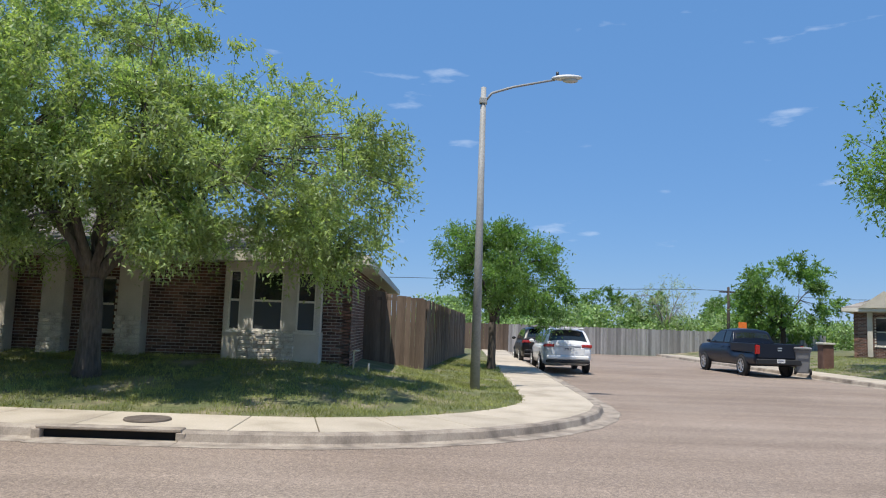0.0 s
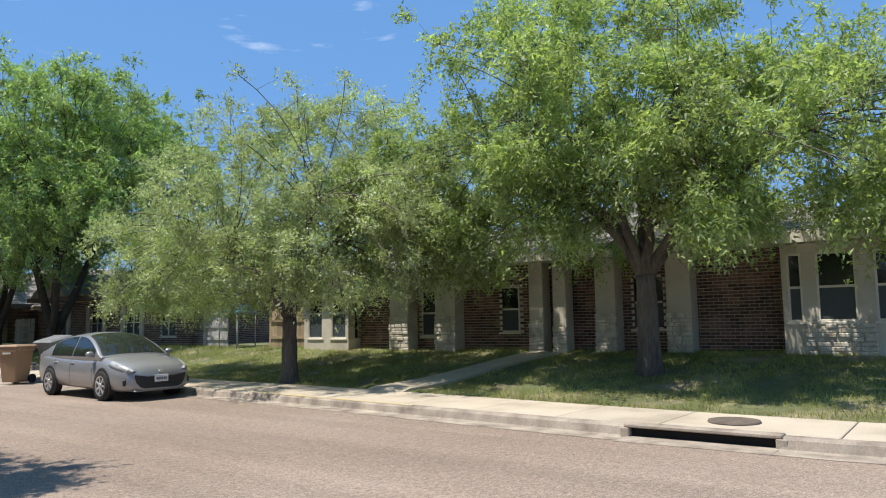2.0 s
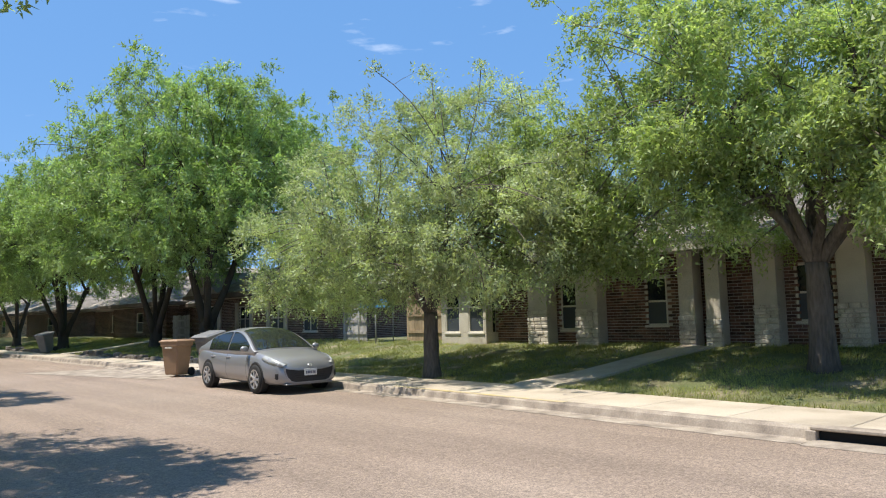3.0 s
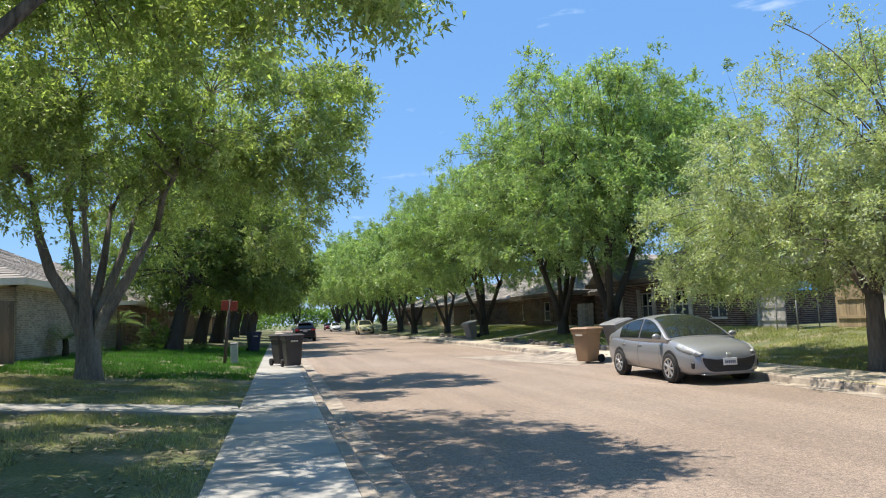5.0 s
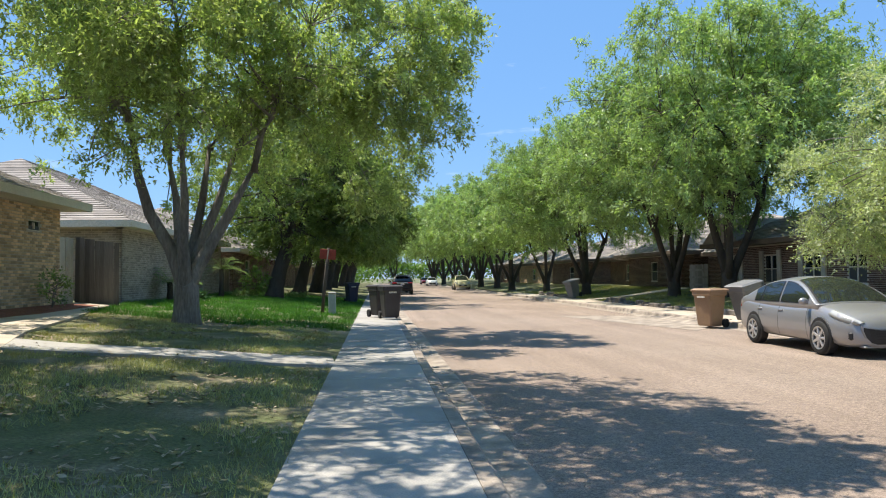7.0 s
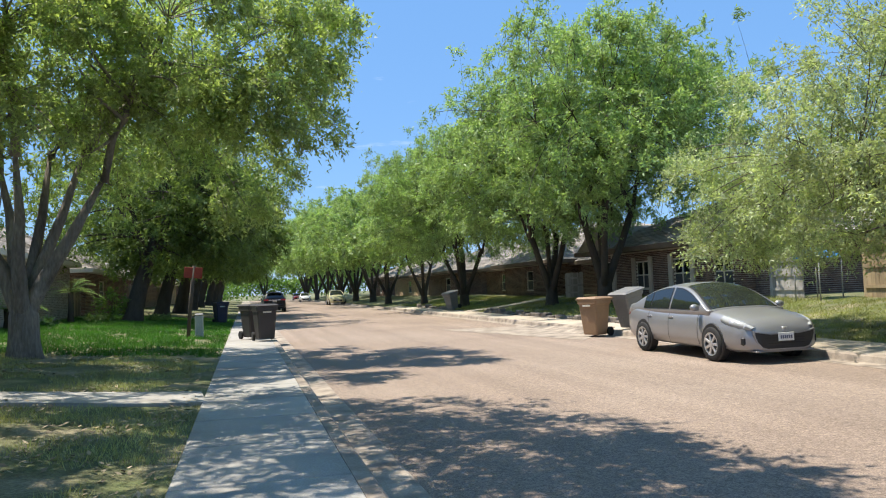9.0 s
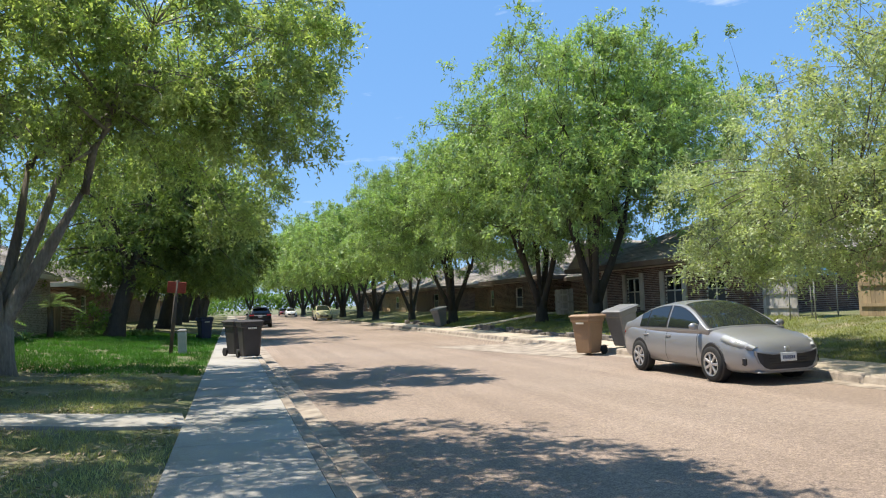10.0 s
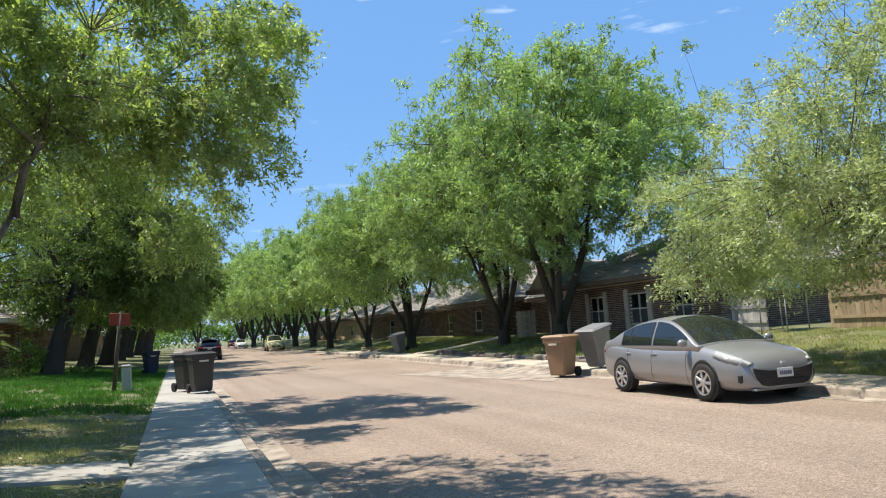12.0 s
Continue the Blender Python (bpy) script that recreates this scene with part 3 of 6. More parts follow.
# trees of the near pavement
t = make_tree("big_shade_tree", 8, 0.33, 1.45,
              [(1.4, 1.6, 7.0, 3.8, 4.8, 1.9), (3.7, 2.0, 6.9, 2.4, 3.0, 1.4), (-2.0, 0.5, 6.6, 3.0, 4.0, 1.8), (1.0, -1.5, 6.9, 3.2, 3.4, 1.6), (-2.4, 2.2, 7.1, 2.4, 2.6, 1.4), (-0.4, 4.0, 6.7, 3.0, 2.6, 1.5), (5.2, 1.2, 6.1, 1.2, 1.4, 0.8), (5.7, 0.8, 5.5, 1.0, 1.3, 0.7), (5.5, 0.3, 5.8, 1.1, 1.3, 0.7), (5.8, 1.2, 5.6, 0.9, 1.2, 0.7), (-3.0, 1.0, 7.4, 2.6, 3.4, 1.2), (2.2, 0.8, 7.6, 2.4, 4.2, 1.2)],
              1350, 9, 13, 0.12, M_leafA, M_ridged, "large forked shade tree with thick ridged grey trunk", limbs=6, twig_len=0.6, droop=0.5, rise=0.2, shell=0.2, puff=0.42, bough=15, tri=True, floor_z=4.4,
              starts_at=[(0.6, 0.1, 4.0), (-0.15, 0.0, 4.0), (0.55, 0.05, 3.6), (-0.2, 0.1, 3.7)],
              extra=[([(0.0, 0, 0.2), (0.05, 0, 0.9), (0.11, 0, 1.4), (0.25, 0.0, 1.95), (0.44, 0.03, 2.6), (0.52, 0.05, 3.2), (0.6, 0.1, 4.1)], [0.18, 0.22, 0.24, 0.24, 0.23, 0.21, 0.16]),
                     ([(0.0, 0, 0.2), (-0.05, 0, 0.9), (-0.12, 0, 1.4), (-0.2, 0, 1.95), (-0.22, 0, 2.8), (-0.15, 0, 4.1)], [0.18, 0.22, 0.25, 0.25, 0.23, 0.17]),
                     ([(0.46, 0.03, 2.6), (0.72, 0.0, 2.85), (0.93, -0.03, 3.05)], [0.2, 0.16, 0.14]),
                     ([(0.52, 0.05, 3.2), (1.1, 0.1, 3.9), (1.8, 0.2, 4.7), (2.6, 0.4, 5.6)], [0.12, 0.09, 0.07, 0.04])])
put_tree(t, -4.35, 7.5, near_z(-4.35, 7.5))
t = make_tree("multi_stem_tree", 11, 0.30, 1.2,
              [(0.5, 0.5, 6.6, 3.6, 4.0, 2.7), (3.4, 0.4, 6.8, 2.8, 3.4, 2.3), (-2.2, 0.0, 5.5, 1.9, 2.4, 1.6), (4.2, 1.8, 5.2, 2.0, 2.6, 1.6), (5.8, 0.6, 6.5, 1.7, 2.6, 1.8), (-3.4, 0.3, 5.6, 1.3, 2.0, 0.9), (-2.4, -1.8, 6.5, 2.2, 2.0, 1.3), (-0.6, -3.2, 6.9, 2.6, 2.0, 1.3), (2.4, -3.6, 7.2, 2.2, 2.4, 1.2)],
              1500, 9, 12, 0.12, M_leafA, M_bark, "multi-stemmed shade tree with pale grey stems on the near lawn", stems=5, limbs=6, twig_len=0.48, droop=0.45, shell=0.2, base_r2=0.2, tri=True, bough=15, puff=0.45, floor_z=2.9,
              starts_at=[(-1.25, -0.3, 4.8), (0.0, -0.5, 4.2), (1.6, -0.2, 3.7), (1.1, 0.5, 4.4), (0.4, 0.6, 4.4), (-0.6, 0.5, 4.2)],
              extra=[([(-0.02, 0, 0.5), (-0.12, -0.05, 1.1), (-0.35, -0.1, 1.8), (-0.8, -0.2, 2.6), (-1.05, -0.25, 3.5), (-1.25, -0.3, 4.8)], [0.14, 0.17, 0.15, 0.13, 0.1, 0.045]),
                     ([(0.0, -0.02, 0.5), (0.0, -0.15, 1.1), (-0.02, -0.3, 1.9), (0.05, -0.4, 2.9), (0.0, -0.5, 4.2)], [0.14, 0.16, 0.13, 0.1, 0.045]),
                     ([(0.02, 0, 0.5), (0.14, 0.0, 1.1), (0.45, -0.08, 1.65), (0.95, -0.12, 2.5), (1.6, -0.2, 3.7)], [0.14, 0.17, 0.15, 0.12, 0.045]),
                     ([(0.08, 0.08, 1.1), (0.25, 0.2, 1.8), (0.65, 0.35, 2.9), (1.1, 0.5, 4.4)], [0.15, 0.13, 0.1, 0.045]),
                     ([(-0.05, 0.1, 1.1), (0.1, 0.35, 2.0), (0.25, 0.5, 3.0), (0.4, 0.6, 4.4)], [0.14, 0.12, 0.095, 0.04]),
                     ([(-0.08, 0.05, 1.1), (-0.25, 0.25, 2.0), (-0.35, 0.4, 3.0), (-0.6, 0.5, 4.2)], [0.13, 0.11, 0.09, 0.04])])
put_tree(t, -4.5, 18.7, near_z(-4.5, 18.7))
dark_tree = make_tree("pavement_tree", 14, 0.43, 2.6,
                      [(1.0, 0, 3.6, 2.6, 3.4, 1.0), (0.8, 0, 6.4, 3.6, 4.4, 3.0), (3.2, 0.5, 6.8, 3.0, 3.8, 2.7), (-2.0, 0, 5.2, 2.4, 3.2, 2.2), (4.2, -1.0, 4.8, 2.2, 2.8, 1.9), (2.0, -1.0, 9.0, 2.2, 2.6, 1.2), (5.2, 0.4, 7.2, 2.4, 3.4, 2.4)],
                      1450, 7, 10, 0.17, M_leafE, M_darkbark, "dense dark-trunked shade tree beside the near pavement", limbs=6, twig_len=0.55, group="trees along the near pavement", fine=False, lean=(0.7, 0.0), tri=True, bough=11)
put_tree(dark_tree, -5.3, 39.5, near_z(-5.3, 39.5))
copy_thing(dark_tree, at(-5.0, 49, near_z(-5.0, 49), 20))
DARK = [(0.8, 0, 6.2, 3.8, 4.6, 3.2), (3.2, 0.5, 6.6, 3.2, 3.8, 2.8), (-2.0, 0, 5.2, 2.4, 3.2, 2.2), (4.6, -0.5, 5.6, 2.4, 3.0, 2.4), (2.0, -1.0, 9.0, 2.2, 2.6, 1.2)]
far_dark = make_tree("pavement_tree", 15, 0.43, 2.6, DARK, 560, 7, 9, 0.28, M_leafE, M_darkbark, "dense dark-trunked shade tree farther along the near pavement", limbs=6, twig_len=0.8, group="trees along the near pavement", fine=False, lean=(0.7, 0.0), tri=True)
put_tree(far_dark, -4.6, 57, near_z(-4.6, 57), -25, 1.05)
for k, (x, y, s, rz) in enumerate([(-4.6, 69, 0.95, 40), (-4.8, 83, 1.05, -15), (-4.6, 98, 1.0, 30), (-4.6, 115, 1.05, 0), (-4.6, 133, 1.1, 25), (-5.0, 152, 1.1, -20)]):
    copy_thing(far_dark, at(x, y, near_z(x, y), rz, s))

# big ashes of the far side
ASH = [
    (0, 0, 6.5, 3.8, 4.6, 2.8), (-2.4, 0.8, 6.0, 3.0, 3.8, 2.5), (0, -3.0, 6.0, 3.4, 3.2, 2.6), (-0.4, 3.0, 6.0, 3.4, 3.2, 2.6), (0.2, 0.2, 8.2, 3.2, 3.8, 1.2), (-3.2, -1.2, 4.6, 2.0, 2.8, 1.5)]
VASE = [(0.55, 0.4, 2.9), (-1.0, -0.35, 3.0), (0.3, -1.15, 3.0), (-0.4, 1.2, 3.0), (-0.1, 0.0, 3.2)]


def vase(k=1.0):
    """Leaning limbs that fan out from a low fork."""
    out = []
    for i, (x, y, z) in enumerate(VASE):
        out.append(([(x * 0.1, y * 0.1, 0.6), (x * 0.28, y * 0.28, 1.2), (x * 0.6, y * 0.6, 2.0), (x, y, z + 0.15)], [0.17 * k, (0.19 - 0.01 * i) * k, (0.165 - 0.01 * i) * k, 0.14 * k]))
    return out


ash = make_tree("ash_tree", 21, 0.27, 1.1, ASH,
                1450, 9, 12, 0.12, M_leafC, M_darkbark, "tall full ash tree with dark forked trunk, far lawn", limbs=10, twig_len=0.46, group="trees along the far pavement", stems=5, starts_at=VASE, extra=vase(0.78), base_r2=0.16, shell=0.45, tri=True, bough=13, puff=0.46)
put_tree(ash, 14.5, 35.5, far_z(14.5, 35.5), 0, 1.13)
for x, y, s, rz in [(15.2, 31.3, 1.13, 140), (13.3, 46.5, 1.0, 35)]:
    copy_thing(ash, at(x, y, far_z(x, y), rz, s))
far_ash = make_tree("ash_tree", 23, 0.27, 1.15, ASH, 680, 7, 9, 0.22, M_leafC, M_darkbark, "tall full ash tree farther along the far lawn", limbs=10, twig_len=0.55, group="trees along the far pavement", fine=False, stems=5, starts_at=VASE, extra=vase(0.75), base_r2=0.14, tri=True, shell=0.45)
put_tree(far_ash, 13.4, 57.8, far_z(13.4, 57.8), -30, 1.02)
for x, y, s, rz in [(12.7, 69, 1.12, 60), (13.3, 81, 1.25, -60), (13.2, 93, 1.38, 20), (13.2, 108, 1.48, 80), (13.2, 124, 1.52, -20), (13.0, 142, 1.6, 50), (12.6, 162, 1.7, 110)]:
    copy_thing(far_ash, at(x, y, far_z(x, y), rz, s))
# closing trees at the end of the street
for x, y, s, rz in [(5, 204, 1.5, 10), (-8, 192, 1.5, 90), (15, 190, 1.7, 200), (26, 190, 1.5, 150)]:
    copy_thing(far_ash, at(x, y, 0, rz, s))

# round tree over the side fence
t = make_tree("round_tree", 31, 0.14, 1.5, [(0, 0, 3.0, 2.1, 2.2, 1.6), (0, 0, 3.9, 1.5, 1.6, 1.0), (0.2, -0.6, 2.5, 1.8, 1.8, 1.1)],
              300, 9, 14, 0.105, M_leafD, M_darkbark, "small dense dark-green tree by the side street pavement", limbs=6, twig_len=0.45, shell=0.3, puff=0.32)
put_tree(t, 24.6, -5.0, far_z(24.6, -5.0), 0, 1.08)
t = make_tree("lawn_oak", 33, 0.2, 1.9, [(0, 0, 5.0, 2.8, 2.4, 2.0), (0, 0.8, 4.3, 2.0, 1.8, 1.2)],
              260, 8, 12, 0.13, M_leafD, M_darkbark, "dark-leaved oak on the lawn across the side street", limbs=6, twig_len=0.7, shell=0.4)
put_tree(t, 26.2, -23.7, right_z(26.2, -23.7), 0, 1.62)
field_tree = make_tree("field_tree", 37, 0.2, 1.8, [(0, 0, 4.4, 2.4, 2.6, 2.4), (0.4, 1.2, 3.4, 2.0, 2.0, 1.6), (0, -1.2, 3.2, 2.0, 2.0, 1.6)],
                       220, 7, 11, 0.24, M_leafD, M_darkbark, "leafy green tree beyond the board fence", limbs=6, twig_len=0.8, group="trees beyond the fence", fine=False, tri=True, puff=0.3)
put_tree(field_tree, 53.5, -29.2, 0, 0, 1.12)
for x, y, s, rz in [(72, -15, 1.0, 40), (84, -6.5, 0.8, 100), (90, -24, 1.0, 0), (95, -32, 1.0, 50), (100, -14, 1.0, 70), (110, -48, 1.1, 10), (88, -40, 1.0, 10)]:
    copy_thing(field_tree, at(x, y, -0.8, rz, s))
t = make_tree("thin_tree", 41, 0.17, 1.2, [(0, 0, 4.2, 2.6, 3.0, 1.9)], 120, 6, 8, 0.13, M_leafB, M_bark, "thin half-bare tree with grey limbs beyond the fence", limbs=7, twig_len=0.8)
put_tree(t, 64, -23.8, 0.2)


# brush behind the far fence
def brush(name, x0, y0, x1, y1, h, n, mat, label, k=1.0):
    rng = np.random.default_rng(77)
    t = rng.uniform(0, 1, n)
    hh = h * (0.6 + 0.4 * np.sin(t * 37.0) * np.sin(t * 11.0 + 1.0)) * np.sqrt(rng.uniform(0, 1, n))
    P = np.stack([x0 + (x1 - x0) * t + rng.normal(size=n) * 1.2, y0 + (y1 - y0) * t + rng.normal(size=n) * 1.2, hh], 1)
    d = rng.normal(size=(n, 3))
    d /= np.linalg.norm(d, axis=1, keepdims=True)
    s = np.cross(d, rng.normal(size=(n, 3)))
    s /= np.linalg.norm(s, axis=1, keepdims=True)
    V = np.stack([P, P + (d * 0.15 + s * 0.09) * k, P + d * 0.32 * k, P + (d * 0.15 - s * 0.09) * k], 1)
    return tagged(place(name, quads_np(name, V.reshape(-1, 3), n, mat)), label, "brush", kind="stuff")


brush("brush", 58, -2, 72, -52, 4.0, 26000, M_leafC, "tangled green brush behind the board fence")
brush("end_brush", -160, 240, 190, 225, 10.0, 40000, M_leafD, "hazy line of trees closing the street's end", 3.0)
brush("hedge_end", -60, 176, -0.5, 176, 5.5, 9000, M_leafD, "dark hedge and trees closing the near side", 1.6)
brush("far_brush", 95, 20, 120, -110, 6.0, 22000, M_leafD, "dark line of distant brush")


# ---------------- houses ----------------
def brick_wall(name, parent, a, b, z0, z1, mat, holes=(), bl=0.215, bh=0.075, out=0.012, label=""):
    """A wall from a to b with real courses of brick; its outer face looks to the right of a->b. holes: (u0, u1, z0, z1)."""
    a, b = Vector((a[0], a[1])), Vector((b[0], b[1]))
    L = (b - a).length
    d = (b - a) / L
    n = Vector((d.y, -d.x))
    # backing wall with the holes left open
    us = sorted({0.0, L, *[h[0] for h in holes], *[h[1] for h in holes]})
    zs = sorted({z0, z1, *[h[2] for h in holes], *[h[3] for h in holes]})
    bm = bmesh.new()

    def P(u, o, z):
        p = a + d * u + n * o
        return (p.x, p.y, z)
    for i in range(len(us) - 1):
        for j in range(len(zs) - 1):
            um, zm = (us[i] + us[i + 1]) / 2, (zs[j] + zs[j + 1]) / 2
            if any(h[0] < um < h[1] and h[2] < zm < h[3] for h in holes):
                continue
            q = [bm.verts.new(P(u, o, z)) for o in (0, -0.2) for u, z in ((us[i], zs[j]), (us[i + 1], zs[j]), (us[i + 1], zs[j + 1]), (us[i], zs[j + 1]))]
            for f in ((0, 1, 2, 3), (7, 6, 5, 4), (0, 4, 5, 1), (1, 5, 6, 2), (2, 6, 7, 3), (3, 7, 4, 0)):
                bm.faces.new([q[k] for k in f])
    bmesh.ops.remove_doubles(bm, verts=bm.verts, dist=0.0005)
    w = part(name, bm, M_mortar, parent, label)
    vs, fs = [], []
    row, z = 0, z0
    while z + bh <= z1 + 0.01:
        u = -bl * 0.5 * (row % 2)
        while u < L:
            u0, u1 = max(0, u) + 0.005, min(L, u + bl) - 0.005
            if u1 - u0 > 0.03 and not any(h[0] - 0.02 < (u0 + u1) / 2 < h[1] + 0.02 and h[2] - 0.02 < z + bh / 2 < h[3] + 0.02 for h in holes):
                k = len(vs)
                for o in (0.001, out):
                    e = 0.004 if o == out else 0
                    vs += [P(u0 + e, o, z + 0.007 + e), P(u1 - e, o, z + 0.007 + e), P(u1 - e, o, z + bh - 0.007 - e), P(u0 + e, o, z + bh - 0.007 - e)]
                fs += [(k + 4, k + 5, k + 6, k + 7)] + [(k + j, k + (j + 1) % 4, k + 4 + (j + 1) % 4, k + 4 + j) for j in range(4)]
            u += bl
        z += bh
        row += 1
    c = place("bricks", mesh_of("bricks", vs, fs, mat), w)
    tagged(c, kind="stuff")
    return w


def window_in(parent, a, b, u0, u1, z0, z1, mullion=True, sill=True, name="window"):
    """A framed sash window set into the wall a->b."""
    a, b = Vector((a[0], a[1])), Vector((b[0], b[1]))
    d = (b - a).normalized()
    ang = math.atan2(d.y, d.x)
    m = Matrix.Translation((a.x, a.y, 0)) @ Matrix.Rotation(ang, 4, "Z")
    bm = bmesh.new()
    small = z1 - z0 < 0.4
    f = 0.018 if small else 0.036
    for x0, x1, y0, y1 in ((u0, u0 + f, z0, z1), (u1 - f, u1, z0, z1), (u0 + f, u1 - f, z0, z0 + f), (u0 + f, u1 - f, z1 - f, z1)):
        box_bm(x0, -0.01, y0, x1, 0.09, y1, 0.004, bm)
    w = part(name, bm, M_trim, parent, "", m=m)
    zm = (z0 + z1) / 2
    if mullion and not small:
        part("mullion", box_bm(u0 + f, 0.0, zm - 0.025, u1 - f, 0.07, zm + 0.025, 0.004), M_trim, w)
    part("pane", box_bm(u0 + f, 0.05, zm, u1 - f, 0.058, z1 - f), M_glass, w)
    part("pane", box_bm(u0 + f, 0.035, z0 + f, u1 - f, 0.043, zm), M_screen, w)
    if sill and not small:
        part("sill", box_bm(u0 - 0.04, -0.05, z0 - 0.06, u1 + 0.04, 0.02, z0 - 0.004, 0.006), M_trim, w)
    return w


def hip_roof(parent, x0, y0, x1, y1, z, rise, over=0.5, shingle=True, name="roof", edge=None):
    X0, Y0, X1, Y1 = x0 - over, y0 - over, x1 + over, y1 + over
    w, h = X1 - X0, Y1 - Y0
    if w < h:
        r0, r1 = ((X0 + X1) / 2, Y0 + w / 2), ((X0 + X1) / 2, Y1 - w / 2)
    else:
        r0, r1 = (X0 + h / 2, (Y0 + Y1) / 2), (X1 - h / 2, (Y0 + Y1) / 2)
    c = [Vector((X0, Y0, z)), Vector((X1, Y0, z)), Vector((X1, Y1, z)), Vector((X0, Y1, z))]
    R0, R1 = Vector((*r0, z + rise)), Vector((*r1, z + rise))
    if w < h:
        planes = [(c[0], c[1], R0, R0), (c[1], c[2], R1, R0), (c[2], c[3], R1, R1), (c[3], c[0], R0, R1)]
    else:
        planes = [(c[0], c[1], R1, R0), (c[1], c[2], R1, R1), (c[2], c[3], R0, R1), (c[3], c[0], R0, R0)]
    vs, fs = [], []
    rng = random.Random(5)
    for a, b, cc, dd in planes:
        # courses of shingles, each lapped a little proud over the one below
        rows = max(4, int(((dd - a).length) / 0.28)) if shingle else 1
        nrm = (b - a).cross(dd - a).normalized()
        for i in range(rows):
            t0, t1 = i / rows, min(1.0, (i + 1.12) / rows)
            l0, r0_, l1, r1_ = a.lerp(dd, t0), b.lerp(cc, t0), a.lerp(dd, t1), b.lerp(cc, t1)
            tabs = max(1, int((r0_ - l0).length / 0.9)) if shingle else 1
            for j in range(tabs):
                u0, u1 = j / tabs, (j + 1) / tabs
                k = len(vs)
                lift = 0.018 + rng.uniform(0, 0.008) if shingle else 0.02
                q = [l0.lerp(r0_, u0) + nrm * lift, l0.lerp(r0_, u1) + nrm * lift, l1.lerp(r1_, u1) + nrm * 0.002, l1.lerp(r1_, u0) + nrm * 0.002]
                vs += q + [q[0] - nrm * lift, q[1] - nrm * lift]
                fs += [(k, k + 1, k + 2, k + 3), (k + 4, k + 5, k + 1, k)]
    k = len(vs)
    vs += [c[0], c[1], c[2], c[3]]
    fs.append((k + 3, k + 2, k + 1, k))
    rf = place(name, mesh_of(name, vs, fs, M_shingle), parent)
    bm = bmesh.new()
    for p, q in ((0, 1), (1, 2), (2, 3), (3, 0)):
        a, b = c[p], c[q]
        if p % 2 == 0:
            box_bm(min(a.x, b.x), a.y - 0.015, z - 0.2, max(a.x, b.x), a.y + 0.015, z + 0.005, 0, bm)
        else:
            box_bm(a.x - 0.014, min(a.y, b.y) + 0.016, z - 0.2, a.x + 0.014, max(a.y, b.y) - 0.016, z + 0.004, 0, bm)
    part("fascia", bm, edge or M_trim, rf, "painted fascia board")
    part("soffit", box_bm(X0 + 0.02, Y0 + 0.02, z - 0.19, X1 - 0.02, Y1 - 0.02, z - 0.17), edge or M_trim, rf)
    return rf


def pier(parent, y0, y1, x, z0, z1, stone_h=0.75, deep=0.5):
    p = part("pier", box_bm(x, y0, z0 - 0.3, x + deep, y1, z1, 0.012), M_cream, parent, "cream painted pier")
    rng = random.Random(int(y0 * 100))
    z = z0 - 0.05
    while z < z0 + stone_h:
        h = rng.uniform(0.07, 0.14)
        y = y0 - 0.02
        while y < y1:
            w = min(rng.uniform(0.14, 0.3), y1 + 0.02 - y)
            if w > 0.03:
                part("stone", box_bm(x - rng.uniform(0.02, 0.05), y + 0.006, z + 0.006, x + 0.06, y + w - 0.006, z + h - 0.006, 0.012), M_stone, p)
            y += w
        z += h
    return p


# corner house: facade towards the street at x = 16.6
HZ, EZ, FX = 0.72, 3.15, 16.75
h1 = thing("house", Matrix(), "low red-brick house with cream piers, stone bases and grey hip roof", "house")
A, B = (FX, 16.6), (FX, -0.95)   # runs towards -y, outer face to -x
def u_of(y):
    return 16.6 - y
wins = [(11.07, 11.9, 1.1, 2.4), (8.55, 9.15, 1.2, 2.4), (4.6, 5.4, 1.25, 2.5), (14.45, 15.15, 1.05, 2.5), (15.5, 16.2, 1.05, 2.5)]
holes = [(u_of(b), u_of(a), z0, z1) for a, b, z0, z1 in wins]
brick_wall("wall", h1, A, B, HZ - 0.3, EZ - 0.17, M_brick, holes)
for hl in holes:
    window_in(h1, A, B, *hl)
brick_wall("wall", h1, (FX, -0.95), (33.0, -0.95), HZ - 0.3, EZ - 0.17, M_brick)
for a, b in (((33.0, -0.95), (33.0, 16.6)), ((33.0, 16.6), (FX, 16.6))):
    w = Vector((b[0] - a[0], b[1] - a[1]))
    part("wall", box_bm(min(a[0], b[0]) - 0.1, min(a[1], b[1]) - 0.1, HZ - 0.3, max(a[0], b[0]) + 0.1, max(a[1], b[1]) + 0.1, EZ - 0.18), M_cream, h1)
hip_roof(h1, FX, -0.45, 33.0, 16.1, EZ, 2.5, 0.95)
for y0, y1 in ((12.04, 12.75), (10.35, 11.05), (5.63, 6.15), (3.84, 4.4)):
    pier(h1, y0, y1, 16.3, HZ, EZ - 0.2, 0.85, 0.44)
for y0, y1 in ((7.5, 7.9), (6.86, 7.22)):
    pier(h1, y0, y1, 16.15, HZ, EZ - 0.2, 0.6, 0.4)
